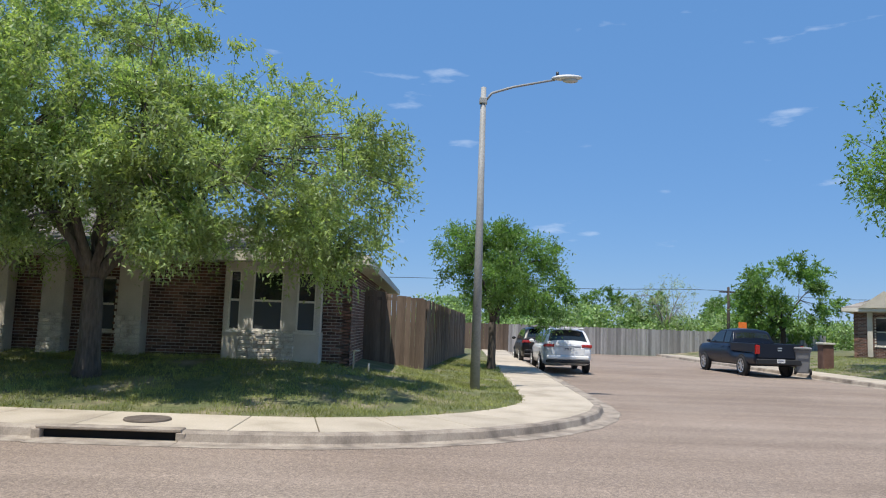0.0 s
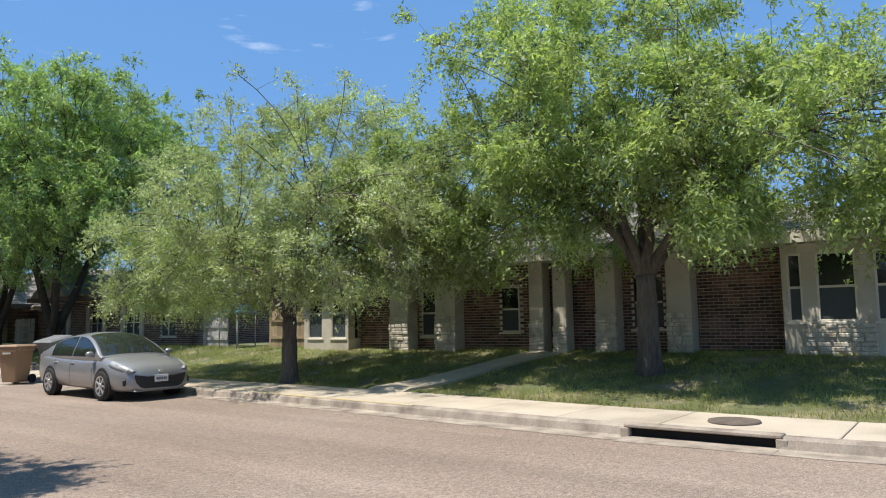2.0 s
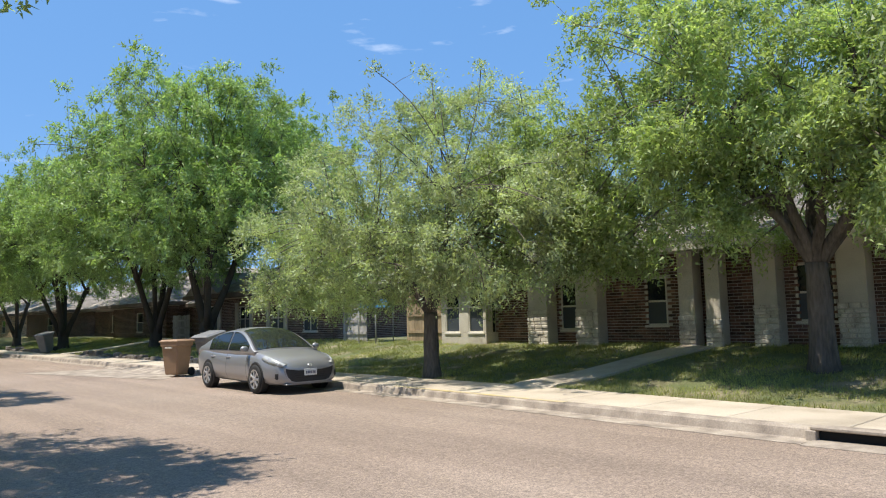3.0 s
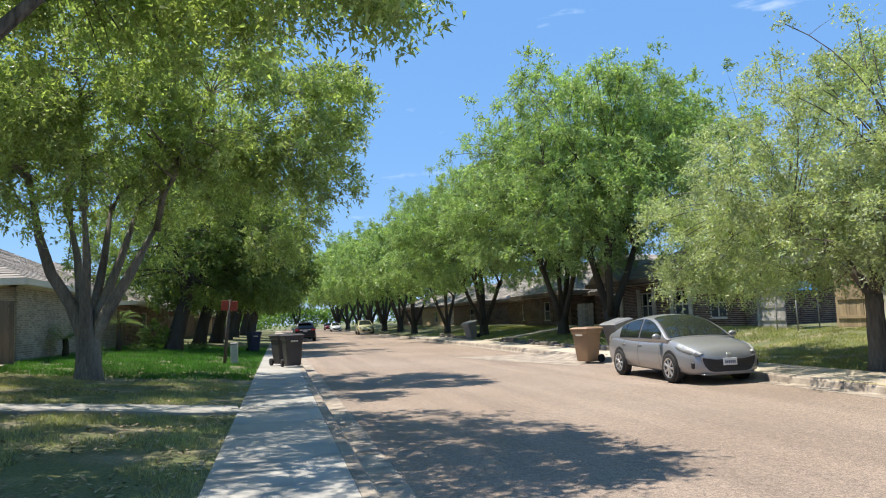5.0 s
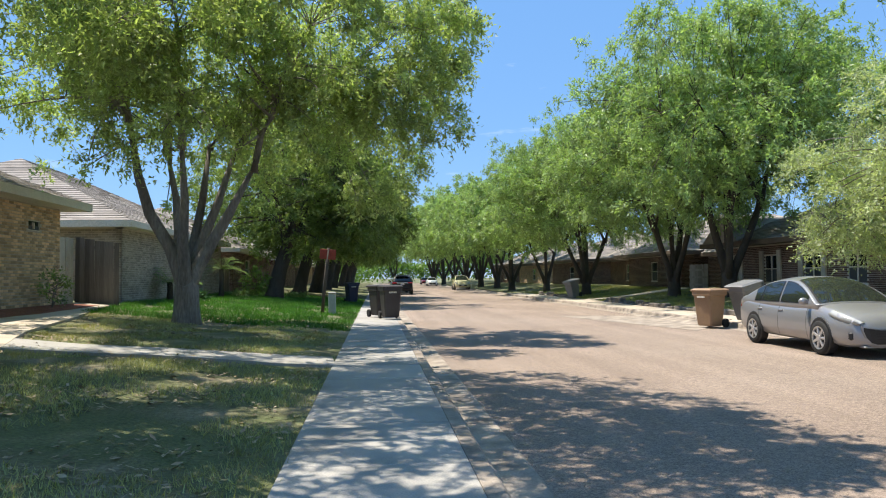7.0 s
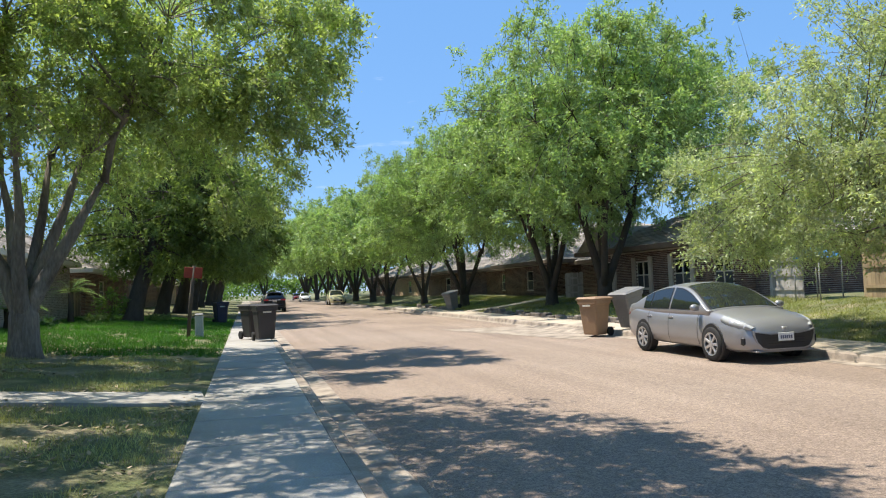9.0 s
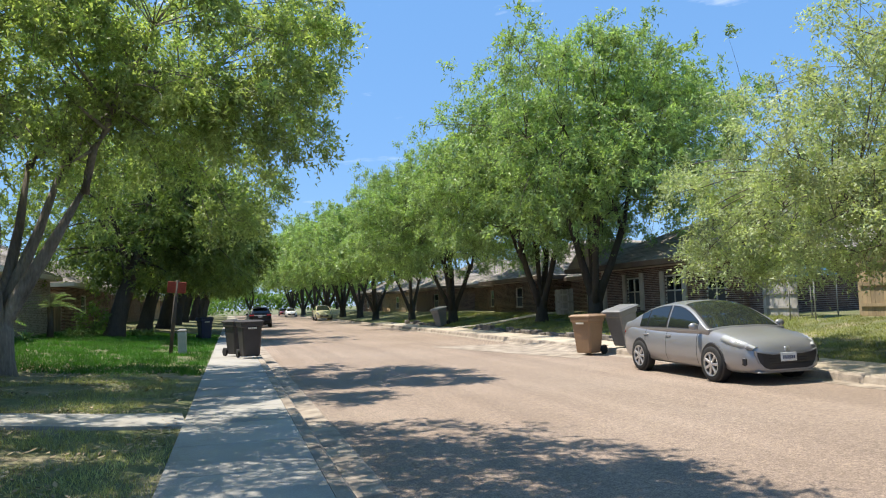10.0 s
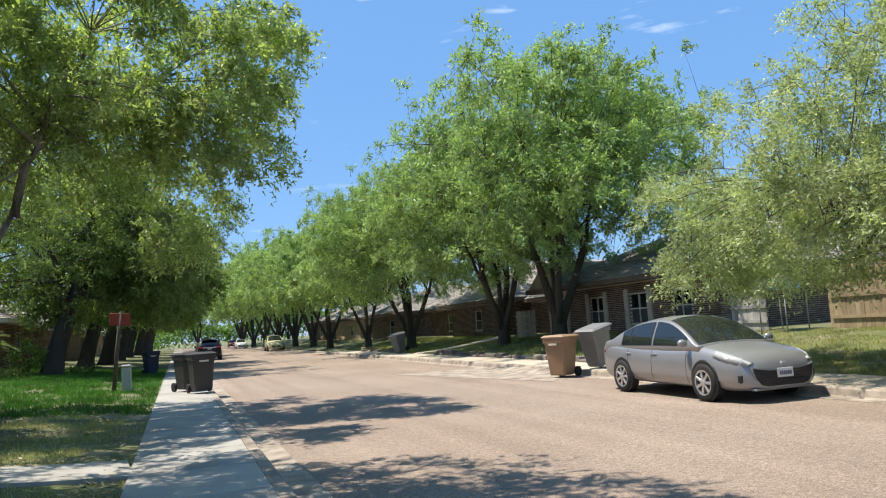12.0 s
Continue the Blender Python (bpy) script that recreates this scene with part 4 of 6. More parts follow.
# bay windows, cream framed
def bay(y0, y1, lights, zs, zt):
    bx = 16.2
    b = part("bay", box_bm(bx, y0, HZ - 0.3, FX - 0.01, y1, zs, 0.01), M_cream, h1, "cream bay below the windows")
    part("lintel", box_bm(bx, y0, zt, FX - 0.01, y1, EZ - 0.2, 0.01), M_cream, b)
    last = y0
    for (a, c) in lights + [(y1, y1)]:
        if a - last > 0.02:
            part("mullion", box_bm(bx, last, zs + 0.002, bx + 0.3, a, zt - 0.002, 0.008), M_cream, b)
        last = c
    # Near-black sheet behind the panes paints the dark inside.
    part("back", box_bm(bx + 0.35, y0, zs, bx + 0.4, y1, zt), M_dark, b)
    for a, c in lights:
        window_in(b, (bx + 0.02, c), (bx + 0.02, a), 0.0, c - a, zs, zt, True, True)
    return b
big_bay = bay(-0.3, 1.93, [(-0.18, 0.26), (0.58, 1.28), (1.55, 1.82)], 1.38, 2.75)
rb = random.Random(3)
z = HZ - 0.02
while z < 1.32:
    y = 0.28
    while y < 1.55:
        w = rb.uniform(0.15, 0.32)
        part("stone", box_bm(16.2 - rb.uniform(0.015, 0.05), y + 0.006, z + 0.005, 16.22, min(1.57, y + max(w, 0.1)) - 0.006, z + 0.085, 0.012), M_stone, big_bay)
        y += w
    z += 0.09
bay(14.35, 16.35, [(14.45, 15.1), (15.5, 16.15)], 1.05, 2.6)


# ---------------- fences ----------------
def fence(name, label, pts, h, mat, board=0.14, cap_rail=True, gfn=None, face=1):
    th = thing(name, Matrix(), label, "fence")
    rng = random.Random(len(name) * 7 + int(pts[0][0]))
    shared = {}
    for i in range(len(pts) - 1):
        a, b = Vector(pts[i]), Vector(pts[i + 1])
        L = (b - a).length
        d = (b - a) / L
        ang = math.degrees(math.atan2(d.y, d.x))
        n = int(L / board) + 1
        for k in range(n):
            p = a + d * (k + 0.5) * board
            v = rng.randrange(4)
            if v not in shared:
                bm = box_bm(-board / 2 + 0.0015, -0.009, 0, board / 2 - 0.0015, 0.009, h + rng.uniform(-0.03, 0.03))
                for vert in bm.verts:
                    if vert.co.z > h * 0.5 and abs(vert.co.x) > 0.03:
                        vert.co.x *= 0.985
                me = bpy.data.meshes.new("board")
                bm.to_mesh(me)
                bm.free()
                me.materials.append(mat)
                shared[v] = me
            z = (gfn(p.x, p.y) if gfn else 0.0) - 0.02
            place("board", shared[v], th, pose(p.x, p.y, z, rng.uniform(-0.8, 0.8), rng.uniform(-0.25, 0.25), ang + rng.uniform(-1, 1)))
        for zr in (0.3, h * 0.5, h - 0.3):
            bm = bmesh.new()
            box_bm(0, 0.012 * face, -0.045, L, 0.05 * face, 0.045, 0, bm)
            za = (gfn(a.x, a.y) if gfn else 0) + zr
            part("rail", bm, mat, th, m=pose(a.x, a.y, za, 0, 0, ang))
    return th


fence("side_fence", "weathered brown cedar board fence beside the corner house", [(20.3, -0.75), (20.15, -2.65)], 2.0, M_wood, gfn=far_z)
fence("yard_fence", "weathered brown cedar board fence along the side street", [(20.15, -2.65), (37.0, -4.7)], 2.0, M_wood, gfn=far_z)
fence("end_fence", "dark brown board fence panel at the street's end", [(45.0, -4.0), (46.6, -8.0)], 1.83, M_wood)
fence("grey_fence", "silver-grey weathered board fence closing the side street", [(46.6, -8.0), (56.5, -34.0)], 1.83, M_greywood)

# street lamp
lamp = thing("street_lamp", pose(16.12, -3.9, far_z(16.12, -3.9)), "tall grey tapered street lamp with a long arm", "street lamp")
tube_part("pole", [(0, 0, -0.1), (0, 0, 3.5), (0, 0, 7.08)], [0.115, 0.09, 0.062], M_steel, lamp, 12)
tube_part("arm", [(0, -0.05, 6.75), (0.0, -0.2, 6.95), (0.0, -0.7, 7.12), (0, -1.7, 7.34)], [0.03, 0.03, 0.028, 0.025], M_steel, lamp, 8)
part("bracket", box_bm(-0.08, -0.09, 6.68, 0.08, 0.09, 6.82, 0.01), M_steel, lamp)
bm = bmesh.new()
bmesh.ops.create_uvsphere(bm, u_segments=14, v_segments=8, radius=1.0)
for v in bm.verts:
    v.co = Vector((v.co.x * 0.15, v.co.y * 0.38 - 1.98, 7.39 + (v.co.z * 0.08 if v.co.z > 0 else v.co.z * 0.05) + v.co.y * -0.02))
head = part("lamp_head", bm, material("lamp_housing", [(0.6, 0.6, 0.58), (0.68, 0.68, 0.66)], 3, 30, 0.4, bump=0.05), lamp, "pale cobra-head housing", True)
bm = bmesh.new()
bmesh.ops.create_uvsphere(bm, u_segments=12, v_segments=6, radius=1.0)
for v in bm.verts:
    v.co = Vector((v.co.x * 0.11, v.co.y * 0.2 - 2.06, 7.335 + v.co.z * 0.06))
part("lens", bm, glass("lamp_lens", (0.5, 0.5, 0.48), 0.2), head, "", True)
tube_part("sensor", [(0, -1.75, 7.42), (0, -1.75, 7.53)], 0.035, M_black, lamp, 8)


# ---------------- other houses ----------------
def plain_house(name, label, x0, y0, x1, y1, z, eave, rise, mat, front, over=0.5, wins=(), side=None, cross=False, roofmat=None):
    """A one-storey house. front: '+x' or '-x', the wall to the street; wins: (y0, y1, z0, z1) in it; side: also brick the wall to -y."""
    h = thing(name, Matrix(), label, "house")
    if front == "+x":
        a, b = (x1, y0), (x1, y1)
        holes = [(w[0] - y0, w[1] - y0, w[2], w[3]) for w in wins]
    else:
        a, b = (x0, y1), (x0, y0)
        holes = [(y1 - w[1], y1 - w[0], w[2], w[3]) for w in wins]
    brick_wall("wall", h, a, b, z - 0.4, eave - 0.19, mat, holes)
    for hl in holes:
        w = window_in(h, a, b, *hl)
        if cross:
            um = (hl[0] + hl[1]) / 2
            part("mullion", box_bm(um - 0.02, -0.004, hl[2] + 0.05, um + 0.02, 0.066, hl[3] - 0.05), M_trim, w)
    brick_wall("wall", h, (x0, y0), (x1, y0), z - 0.4, eave - 0.19, mat)
    part("wall", box_bm(x0, y1 - 0.2, z - 0.4, x1, y1, eave - 0.19), mat, h)
    xb = x0 if front == "+x" else x1
    part("wall", box_bm(xb - 0.1, y0 + 0.21, z - 0.4, xb + 0.1, y1 - 0.21, eave - 0.19), mat, h)
    # Solid near-black core stands in for the darkness of unlit rooms.
    part("room_dark", box_bm(x0 + 0.5, y0 + 0.5, z - 0.3, x1 - 0.5, y1 - 0.5, eave - 0.3), M_dark, h, "near-black block painting the unlit room's darkness")
    hip_roof(h, x0, y0, x1, y1, eave, rise, over, edge=M_brownfascia if front == "-x" and name != "bungalow" else None)
    return h


# Corner house: the same near-black core painting its dark rooms.
part("room_dark", box_bm(17.4, -0.5, HZ - 0.2, 32.5, 16.1, EZ - 0.3), M_dark, h1, "near-black block painting the unlit room's darkness")
plain_house("tan_house", "tan brick house with grey shingle hip roof and dark windows", -21.0, 3.0, -8.6, 21.6, 0.8, 3.62, 2.9, M_tan, "+x", 0.62,
            [(15.5, 17.3, 1.72, 3.02), (19.75, 20.45, 2.76, 3.02), (9.0, 10.6, 1.7, 3.0)], cross=True)
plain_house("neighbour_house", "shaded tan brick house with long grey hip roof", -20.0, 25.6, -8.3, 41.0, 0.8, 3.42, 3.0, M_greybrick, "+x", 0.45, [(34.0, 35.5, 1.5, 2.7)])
plain_house("orange_brick_house", "orange-red brick house with pale grey roof", -20.0, 45.0, -8.4, 60.0, 0.8, 3.3, 3.0, M_brick, "+x", 0.5, [(49.0, 50.5, 1.5, 2.7)])
plain_house("far_left_house", "distant red-brick house among the street trees", -20.0, 65.0, -8.6, 80.0, 0.8, 3.3, 3.0, M_brick, "+x", 0.5, [(69.0, 70.5, 1.5, 2.7)])
plain_house("end_left_house", "distant low brick house at the shaded street's end", -20.0, 85.0, -8.6, 101.0, 0.8, 3.3, 3.0, M_tan, "+x", 0.5, [(89.0, 90.5, 1.5, 2.7)])
plain_house("last_left_house", "distant red-brick house behind the tree row", -20.0, 106.0, -8.6, 124.0, 0.8, 3.3, 3.0, M_brick, "+x", 0.5, [(110.0, 111.5, 1.5, 2.7)])
plain_house("shaded_house", "dark brick house under big trees with a brown hip roof", 17.5, 41.6, 30.0, 50.4, 0.6, 2.85, 2.5, M_brownbrick, "-x", 0.8, [(45.2, 46.2, 1.1, 2.3)])
plain_house("set_back_house", "red-brick house set back behind the tree row", 19.0, 50.7, 31.0, 59.0, 0.6, 2.85, 2.6, M_brick, "-x", 0.8, [(54.0, 55.2, 1.1, 2.3)])
hx = plain_house("porch_house", "shaded brick house with cream-framed windows behind the trash carts", 17.0, 23.6, 30.0, 35.5, 0.7, 2.95, 2.7, M_brownbrick, "-x", 0.8, [(33.8, 35.0, 1.15, 2.4), (30.5, 31.6, 1.1, 2.3), (27.4, 28.6, 1.1, 2.3), (24.8, 25.9, 1.1, 2.3)], cross=True)
plain_house("garage", "low dark board garage recessed between the brick houses", 18.9, 35.9, 30.0, 41.2, 0.6, 2.7, 1.9, M_brownbrick, "-x", 0.6, [(37.2, 38.6, 1.2, 2.1)])
# gabled bay of the porch house
for y0, y1 in ((33.45, 33.78), (35.02, 35.35)):
    part("surround", box_bm(16.9, y0, 0.5, 16.985, y1, 2.76, 0.01), M_cream, hx, "cream board beside the window")
for y0, y1 in ((30.2, 30.47), (31.63, 31.9), (27.1, 27.37), (28.63, 28.9)):
    part("surround", box_bm(16.9, y0, 0.9, 16.985, y1, 2.5, 0.01), M_cream, hx)
bm = bmesh.new()
q = [bm.verts.new(p) for p in ((16.3, 32.6, 2.98), (16.3, 36.2, 2.98), (16.3, 34.4, 4.15), (21.0, 32.6, 2.98), (21.0, 36.2, 2.98), (21.0, 34.4, 4.15))]
for f in ((0, 1, 2), (5, 4, 3), (0, 3, 4, 1), (1, 4, 5, 2), (2, 5, 3, 0)):
    bm.faces.new([q[i] for i in f])
part("gable", bm, M_shingle, hx, "shingled gable over the front window")
plain_house("brown_house", "low brown brick house with a shaded hip roof", 17.6, 62.0, 30.0, 73.0, 0.6, 2.9, 2.6, M_brownbrick, "-x", 0.8, [(65.0, 66.4, 1.1, 2.3)])
plain_house("pale_house", "low pale brick house far along the street", 17.4, 77.0, 30.0, 89.0, 0.6, 2.9, 2.6, M_tan, "-x", 0.5, [(80.0, 81.4, 1.1, 2.3)])
plain_house("last_house", "small brick house at the far end of the street", 17.4, 94.0, 30.0, 108.0, 0.8, 3.1, 2.8, M_brick, "-x", 0.5, [(98.0, 99.4, 1.1, 2.3)])
# house across the side street, with a gabled window bay
rh = plain_house("bungalow", "pinkish brick bungalow with cream gables across the side street", 37.6, -40.0, 50.0, -22.9, 0.6, 3.3, 2.6, M_brick, "-x", 0.5, [(-25.0, -23.9, 1.3, 2.8), (-28.4, -27.2, 1.3, 2.8)])
for y0, y1 in ((-25.6, -23.2), (-29.2, -26.4)):
    bm = bmesh.new()
    q = [bm.verts.new(p) for p in ((37.0, y0, 3.3), (37.0, y1, 3.3), (37.0, (y0 + y1) / 2, 4.2), (40.5, y0, 3.3), (40.5, y1, 3.3), (40.5, (y0 + y1) / 2, 4.2))]
    for f in ((0, 1, 2), (5, 4, 3), (0, 3, 4, 1), (1, 4, 5, 2), (2, 5, 3, 0)):
        bm.faces.new([q[i] for i in f])
    part("gable", bm, M_cream, rh, "cream gable over the window")
    part("surround", box_bm(37.45, y0 + 0.35, 0.7, 37.58, y0 + 0.6, 3.1, 0.01), M_cream, rh)
    part("surround", box_bm(37.45, y1 - 0.6, 0.7, 37.58, y1 - 0.35, 3.1, 0.01), M_cream, rh)

rh.matrix_basis = Matrix.Translation((38.6, -25.8, 0)) @ Matrix.Rotation(radians(-37), 4, "Z") @ Matrix.Translation((-37.6, 22.9, 0))

# gates and yard fences
def gate_fence(name, label, p, q, h, mat):
    return fence(name, label, [p, q], h, mat, gfn=lambda x, y: near_z(x, y) if x < 0 else far_z(x, y))


gate_fence("yard_gate", "weathered grey-brown board gate between the tan houses", (-8.9, 23.4), (-7.65, 23.4), 1.95, M_gatewood)
gate_fence("gate_post_panel", "pale cream board panel beside the gate", (-8.95, 22.0), (-8.95, 23.3), 1.95, material("cream_boards", [(0.45, 0.40, 0.32), (0.55, 0.5, 0.42)], 2, 40, 0.8, rand=0.1))
gate_fence("side_gate", "reddish-brown board fence beside the orange brick house", (-8.6, 41.2), (-8.6, 44.8), 1.9, M_wood)
gate_fence("side_gate", "weathered board fence between distant houses", (-8.6, 60.2), (-8.6, 64.8), 1.9, M_wood)
gate_fence("side_gate", "distant weathered board fence", (-8.6, 80.2), (-8.6, 84.8), 1.9, M_wood)
gate_fence("grey_gate", "weathered grey board gate beside the porch house", (16.85, 21.2), (16.85, 22.7), 1.5, M_greywood)
gate_fence("tan_fence", "pale tan board fence between the brick houses", (16.95, 16.6), (16.95, 18.9), 1.75, material("tan_boards", [(0.30, 0.22, 0.13), (0.38, 0.29, 0.18)], 2, 40, 0.85, stretch=(1, 1, 0.1), rand=0.2))
gate_fence("small_gate", "short pale wooden gate beside the shaded house", (16.4, 35.9), (16.4, 38.0), 1.35, M_greywood)

# ---------------- paths, drain, small ground things ----------------
def strip(name, centre, widths, fn, mat, lift, label, category="path"):
    pts = [Vector(p) for p in centre]
    # finer stations
    fine, wd = [], []
    for i in range(len(pts) - 1):
        for k in range(6):
            fine.append(pts[i].lerp(pts[i + 1], k / 6))
            wd.append(widths[i] + (widths[i + 1] - widths[i]) * k / 6)
    fine.append(pts[-1])
    wd.append(widths[-1])
    ns = normals_left(fine)
    vs, fs = [], []
    for p, n, w in zip(fine, ns, wd):
        for k in range(5):
            q = p + n * w * (k / 4 - 0.5)
            vs.append((q.x, q.y, fn(q.x, q.y) + lift))
        for o in (-0.5, 0.5):
            q = p + n * w * o
            vs.append((q.x, q.y, fn(q.x, q.y) - 0.05))
    for i in range(len(fine) - 1):
        a, b = i * 7, (i + 1) * 7
        for k in range(4):
            fs.append((a + k, b + k, b + k + 1, a + k + 1))
        fs.append((a + 5, b + 5, b, a))
        fs.append((a + 4, b + 4, b + 6, a + 6))
    return tagged(place(name, mesh_of(name, vs, fs, mat)), label, category, kind="structure")


strip("path_to_porch", [(10.4, 8.35), (12.2, 8.15), (14.3, 7.8), (16.0, 7.35)], [1.1, 1.0, 0.9, 0.85], far_z, M_conc, 0.05, "narrow pale concrete path up the corner lawn to the porch")
# The grey mix darkens this path for the dappled shade on it.
strip("path_near", [(-0.69, 12.6), (-2.6, 12.4), (-4.6, 12.2), (-6.6, 12.3)], [1.15, 1.1, 1.1, 1.4], near_z, M_concgrey, 0.045, "concrete path crossing the near lawn")
strip("path_to_gate", [(-6.4, 11.2), (-6.9, 14.0), (-7.3, 18.0), (-7.9, 21.0), (-8.3, 23.2)], [2.4, 1.7, 1.1, 1.0, 1.0], near_z, M_conc, 0.05, "pale walkway along the tan house to its gate")
strip("mulch_bed", [(-8.1, 10.0), (-8.05, 14.0), (-8.05, 18.0), (-8.2, 22.4)], [0.9, 1.0, 1.0, 0.7], near_z, M_mulch, 0.06, "red mulch flower bed along the tan brick wall", "flower bed")
strip("driveway_far", [(7.5, 23.6), (8.4, 23.8), (9.9, 24.0)], [8.4, 7.0, 5.5], lambda x, y: 0.004 + max(0, x - 9.35) * 0.19, M_kerb, 0.002, "worn concrete driveway apron in the gutter", "driveway")
strip("driveway_up", [(11.4, 40.0), (14.0, 40.0), (16.9, 40.0)], [1.3, 1.3, 1.3], far_z, M_conc, 0.05, "concrete driveway up the lawn", "driveway")
strip("yellow_kerb_paint", [(far_kerb_x(10.8) + 0.1, 10.8), (far_kerb_x(8.5) + 0.1, 8.5), (far_kerb_x(6.2) + 0.1, 6.2)], [0.12, 0.12, 0.12], lambda x, y: 0.150, material("faded_yellow_paint", [(0.44, 0.38, 0.28), (0.52, 0.40, 0.18)], 4, 40, 0.85), 0.006, "faded yellow paint on the kerb top", "paint")

# storm drain
dx = far_kerb_x(1.3)
dr = thing("storm_drain", pose(dx, 0, 0), "concrete kerb storm drain with a dark slot", "drain")
part("lid", box_bm(-0.02, 0.42, 0.125, 0.185, 2.33, 0.172, 0.012), M_kerb, dr, "worn concrete lid over the slot")
# Solid near-black block paints the shade inside the slot.
part("void", box_bm(0.06, 0.5, -0.03, 0.17, 2.25, 0.122), M_dark, dr, "black block painting the slot's inner darkness")
part("end_block", box_bm(-0.03, 0.36, -0.02, 0.18, 0.49, 0.124, 0.01), M_kerb, dr)
part("end_block", box_bm(-0.03, 2.26, -0.02, 0.18, 2.38, 0.124, 0.01), M_kerb, dr)
part("sill", box_bm(-0.4, 0.45, -0.01, 0.058, 2.3, 0.014, 0.004), M_kerb, dr)
bm = bmesh.new()
bmesh.ops.create_cone(bm, cap_ends=True, segments=28, radius1=0.33, radius2=0.32, depth=0.02)
mh = tagged(part("manhole_cover", bm, material("rusty_iron", [(0.10, 0.08, 0.065), (0.17, 0.135, 0.105)], 8, 50, 0.85, 0.1, bump=0.5), None, m=pose(10.0, 1.2, 0.176)), "round rusty iron manhole cover in the pavement", "manhole cover")
for k, (x, y, hh) in enumerate(((16.3, -1.1, 0.42), (16.35, -1.45, 0.2))):
    vp = thing("pipe_stub", pose(x, y, far_z(x, y)), "white plastic pipe stub against the brick wall", "pipe")
    tube_part("pipe", [(0, 0, -0.05), (0, 0, hh), (0, -0.14, hh + 0.02)] if k == 0 else [(0, 0, -0.05), (0, 0, hh)], 0.022, M_trim, vp, 8)

# low rubble edging of the far lawn
def rubble(name, y0, y1, label):
    th = thing(name, Matrix(), label, "stone edging")
    rng = random.Random(int(y0))
    y = y0
    while y < y1:
        w = rng.uniform(0.3, 0.6)
        hgt = rng.uniform(0.12, 0.24)
        x = far_kerb_x(y) + WALK_W + 0.1 + rng.uniform(-0.05, 0.05)
        bm = box_bm(-0.14, -w / 2 + 0.01, -0.12, 0.14, w / 2 - 0.01, hgt, 0.03)
        part("stone", bm, M_darkstone, th, m=pose(x, y + w / 2, far_z(x, y), rng.uniform(-3, 3), rng.uniform(-3, 3), rng.uniform(-6, 6)))
        y += w


M_darkstone = material("dark_rubble_stone", [(0.10, 0.085, 0.07), (0.22, 0.19, 0.16)], 3, 40, 0.95, bump=0.7, bump_scale=30, rand=0.3)
rubble("stone_edging", 22.6, 37.0, "rough dark stone edging of the far lawn")
rubble("stone_edging", 43.5, 53.0, "rough dark stone edging farther along the lawn")


# ---------------- bins ----------------
def bin_cart(name, label, m, mat, lidmat, patch=True, tilt=0):
    b = thing(name, m @ pose(0, 0, 0, tilt), label, "trash cart", "wheeled trash carts")
    vs, fs = [], []
    for z, hx_, hy_ in ((0.06, 0.22, 0.25), (0.1, 0.235, 0.265), (0.55, 0.265, 0.31), (0.88, 0.285, 0.345), (0.9, 0.315, 0.375), (1.0, 0.32, 0.38)):
        vs += [(-hx_ + 0.04, -hy_, z), (hx_ - 0.04, -hy_, z), (hx_, -hy_ + 0.04, z), (hx_, hy_ - 0.04, z), (hx_ - 0.04, hy_, z), (-hx_ + 0.04, hy_, z), (-hx_, hy_ - 0.04, z), (-hx_, -hy_ + 0.04, z)]
    for i in range(5):
        for j in range(8):
            k = (j + 1) % 8
            fs.append((i * 8 + j, i * 8 + k, i * 8 + 8 + k, i * 8 + 8 + j))
    fs += [tuple(range(7, -1, -1)), tuple(range(40, 48))]
    body = place("body", mesh_of("body", vs, fs, mat), b)
    vs, fs = [], []
    for z, hx_, hy_ in ((1.004, 0.33, 0.39), (1.04, 0.335, 0.395), (1.085, 0.27, 0.33)):
        vs += [(-hx_, -hy_, z), (hx_, -hy_, z), (hx_, hy_ + 0.03, z), (-hx_, hy_ + 0.03, z)]
    for i in range(2):
        for j in range(4):
            k = (j + 1) % 4
            fs.append((i * 4 + j, i * 4 + k, i * 4 + 4 + k, i * 4 + 4 + j))
    fs += [(3, 2, 1, 0), (8, 9, 10, 11)]
    place("lid", mesh_of("lid", vs, fs, lidmat), b)
    for sx in (-1, 1):
        tube_part("wheel", [(sx * 0.24, 0.31, 0.125), (sx * 0.31, 0.31, 0.125)], 0.125, M_rubber, b, 16, smooth=False)
    tube_part("handle", [(-0.22, 0.36, 0.97), (-0.2, 0.46, 0.98), (0.2, 0.46, 0.98), (0.22, 0.36, 0.97)], 0.016, M_black, b, 6)
    if patch:
        bm = bmesh.new()
        for k in range(5):
            box_bm(-0.12 + k * 0.05, -0.379, 0.83, -0.085 + k * 0.05, -0.32, 0.88, 0, bm)
        part("number_bars", bm, M_trim, b, "pale stencilled bars")
    return b


M_bin = material("charcoal_bin_plastic", [(0.028, 0.024, 0.024), (0.042, 0.036, 0.036)], 2, 50, 0.55, bump=0.08)
M_tanbin = material("tan_bin_plastic", [(0.26, 0.16, 0.09), (0.32, 0.20, 0.12)], 2, 50, 0.6, bump=0.08)
M_greybin = material("grey_bin_plastic", [(0.15, 0.15, 0.15), (0.20, 0.20, 0.20)], 2, 50, 0.55, bump=0.08)
M_bluebin = material("blue_black_bin_plastic", [(0.012, 0.018, 0.04), (0.02, 0.028, 0.055)], 2, 50, 0.5, bump=0.08)
bin_cart("trash_cart", "charcoal plastic wheeled trash cart on the pavement edge", pose(0.44, 24.5, 0.165, 0, 0, 12), M_bin, M_bin)
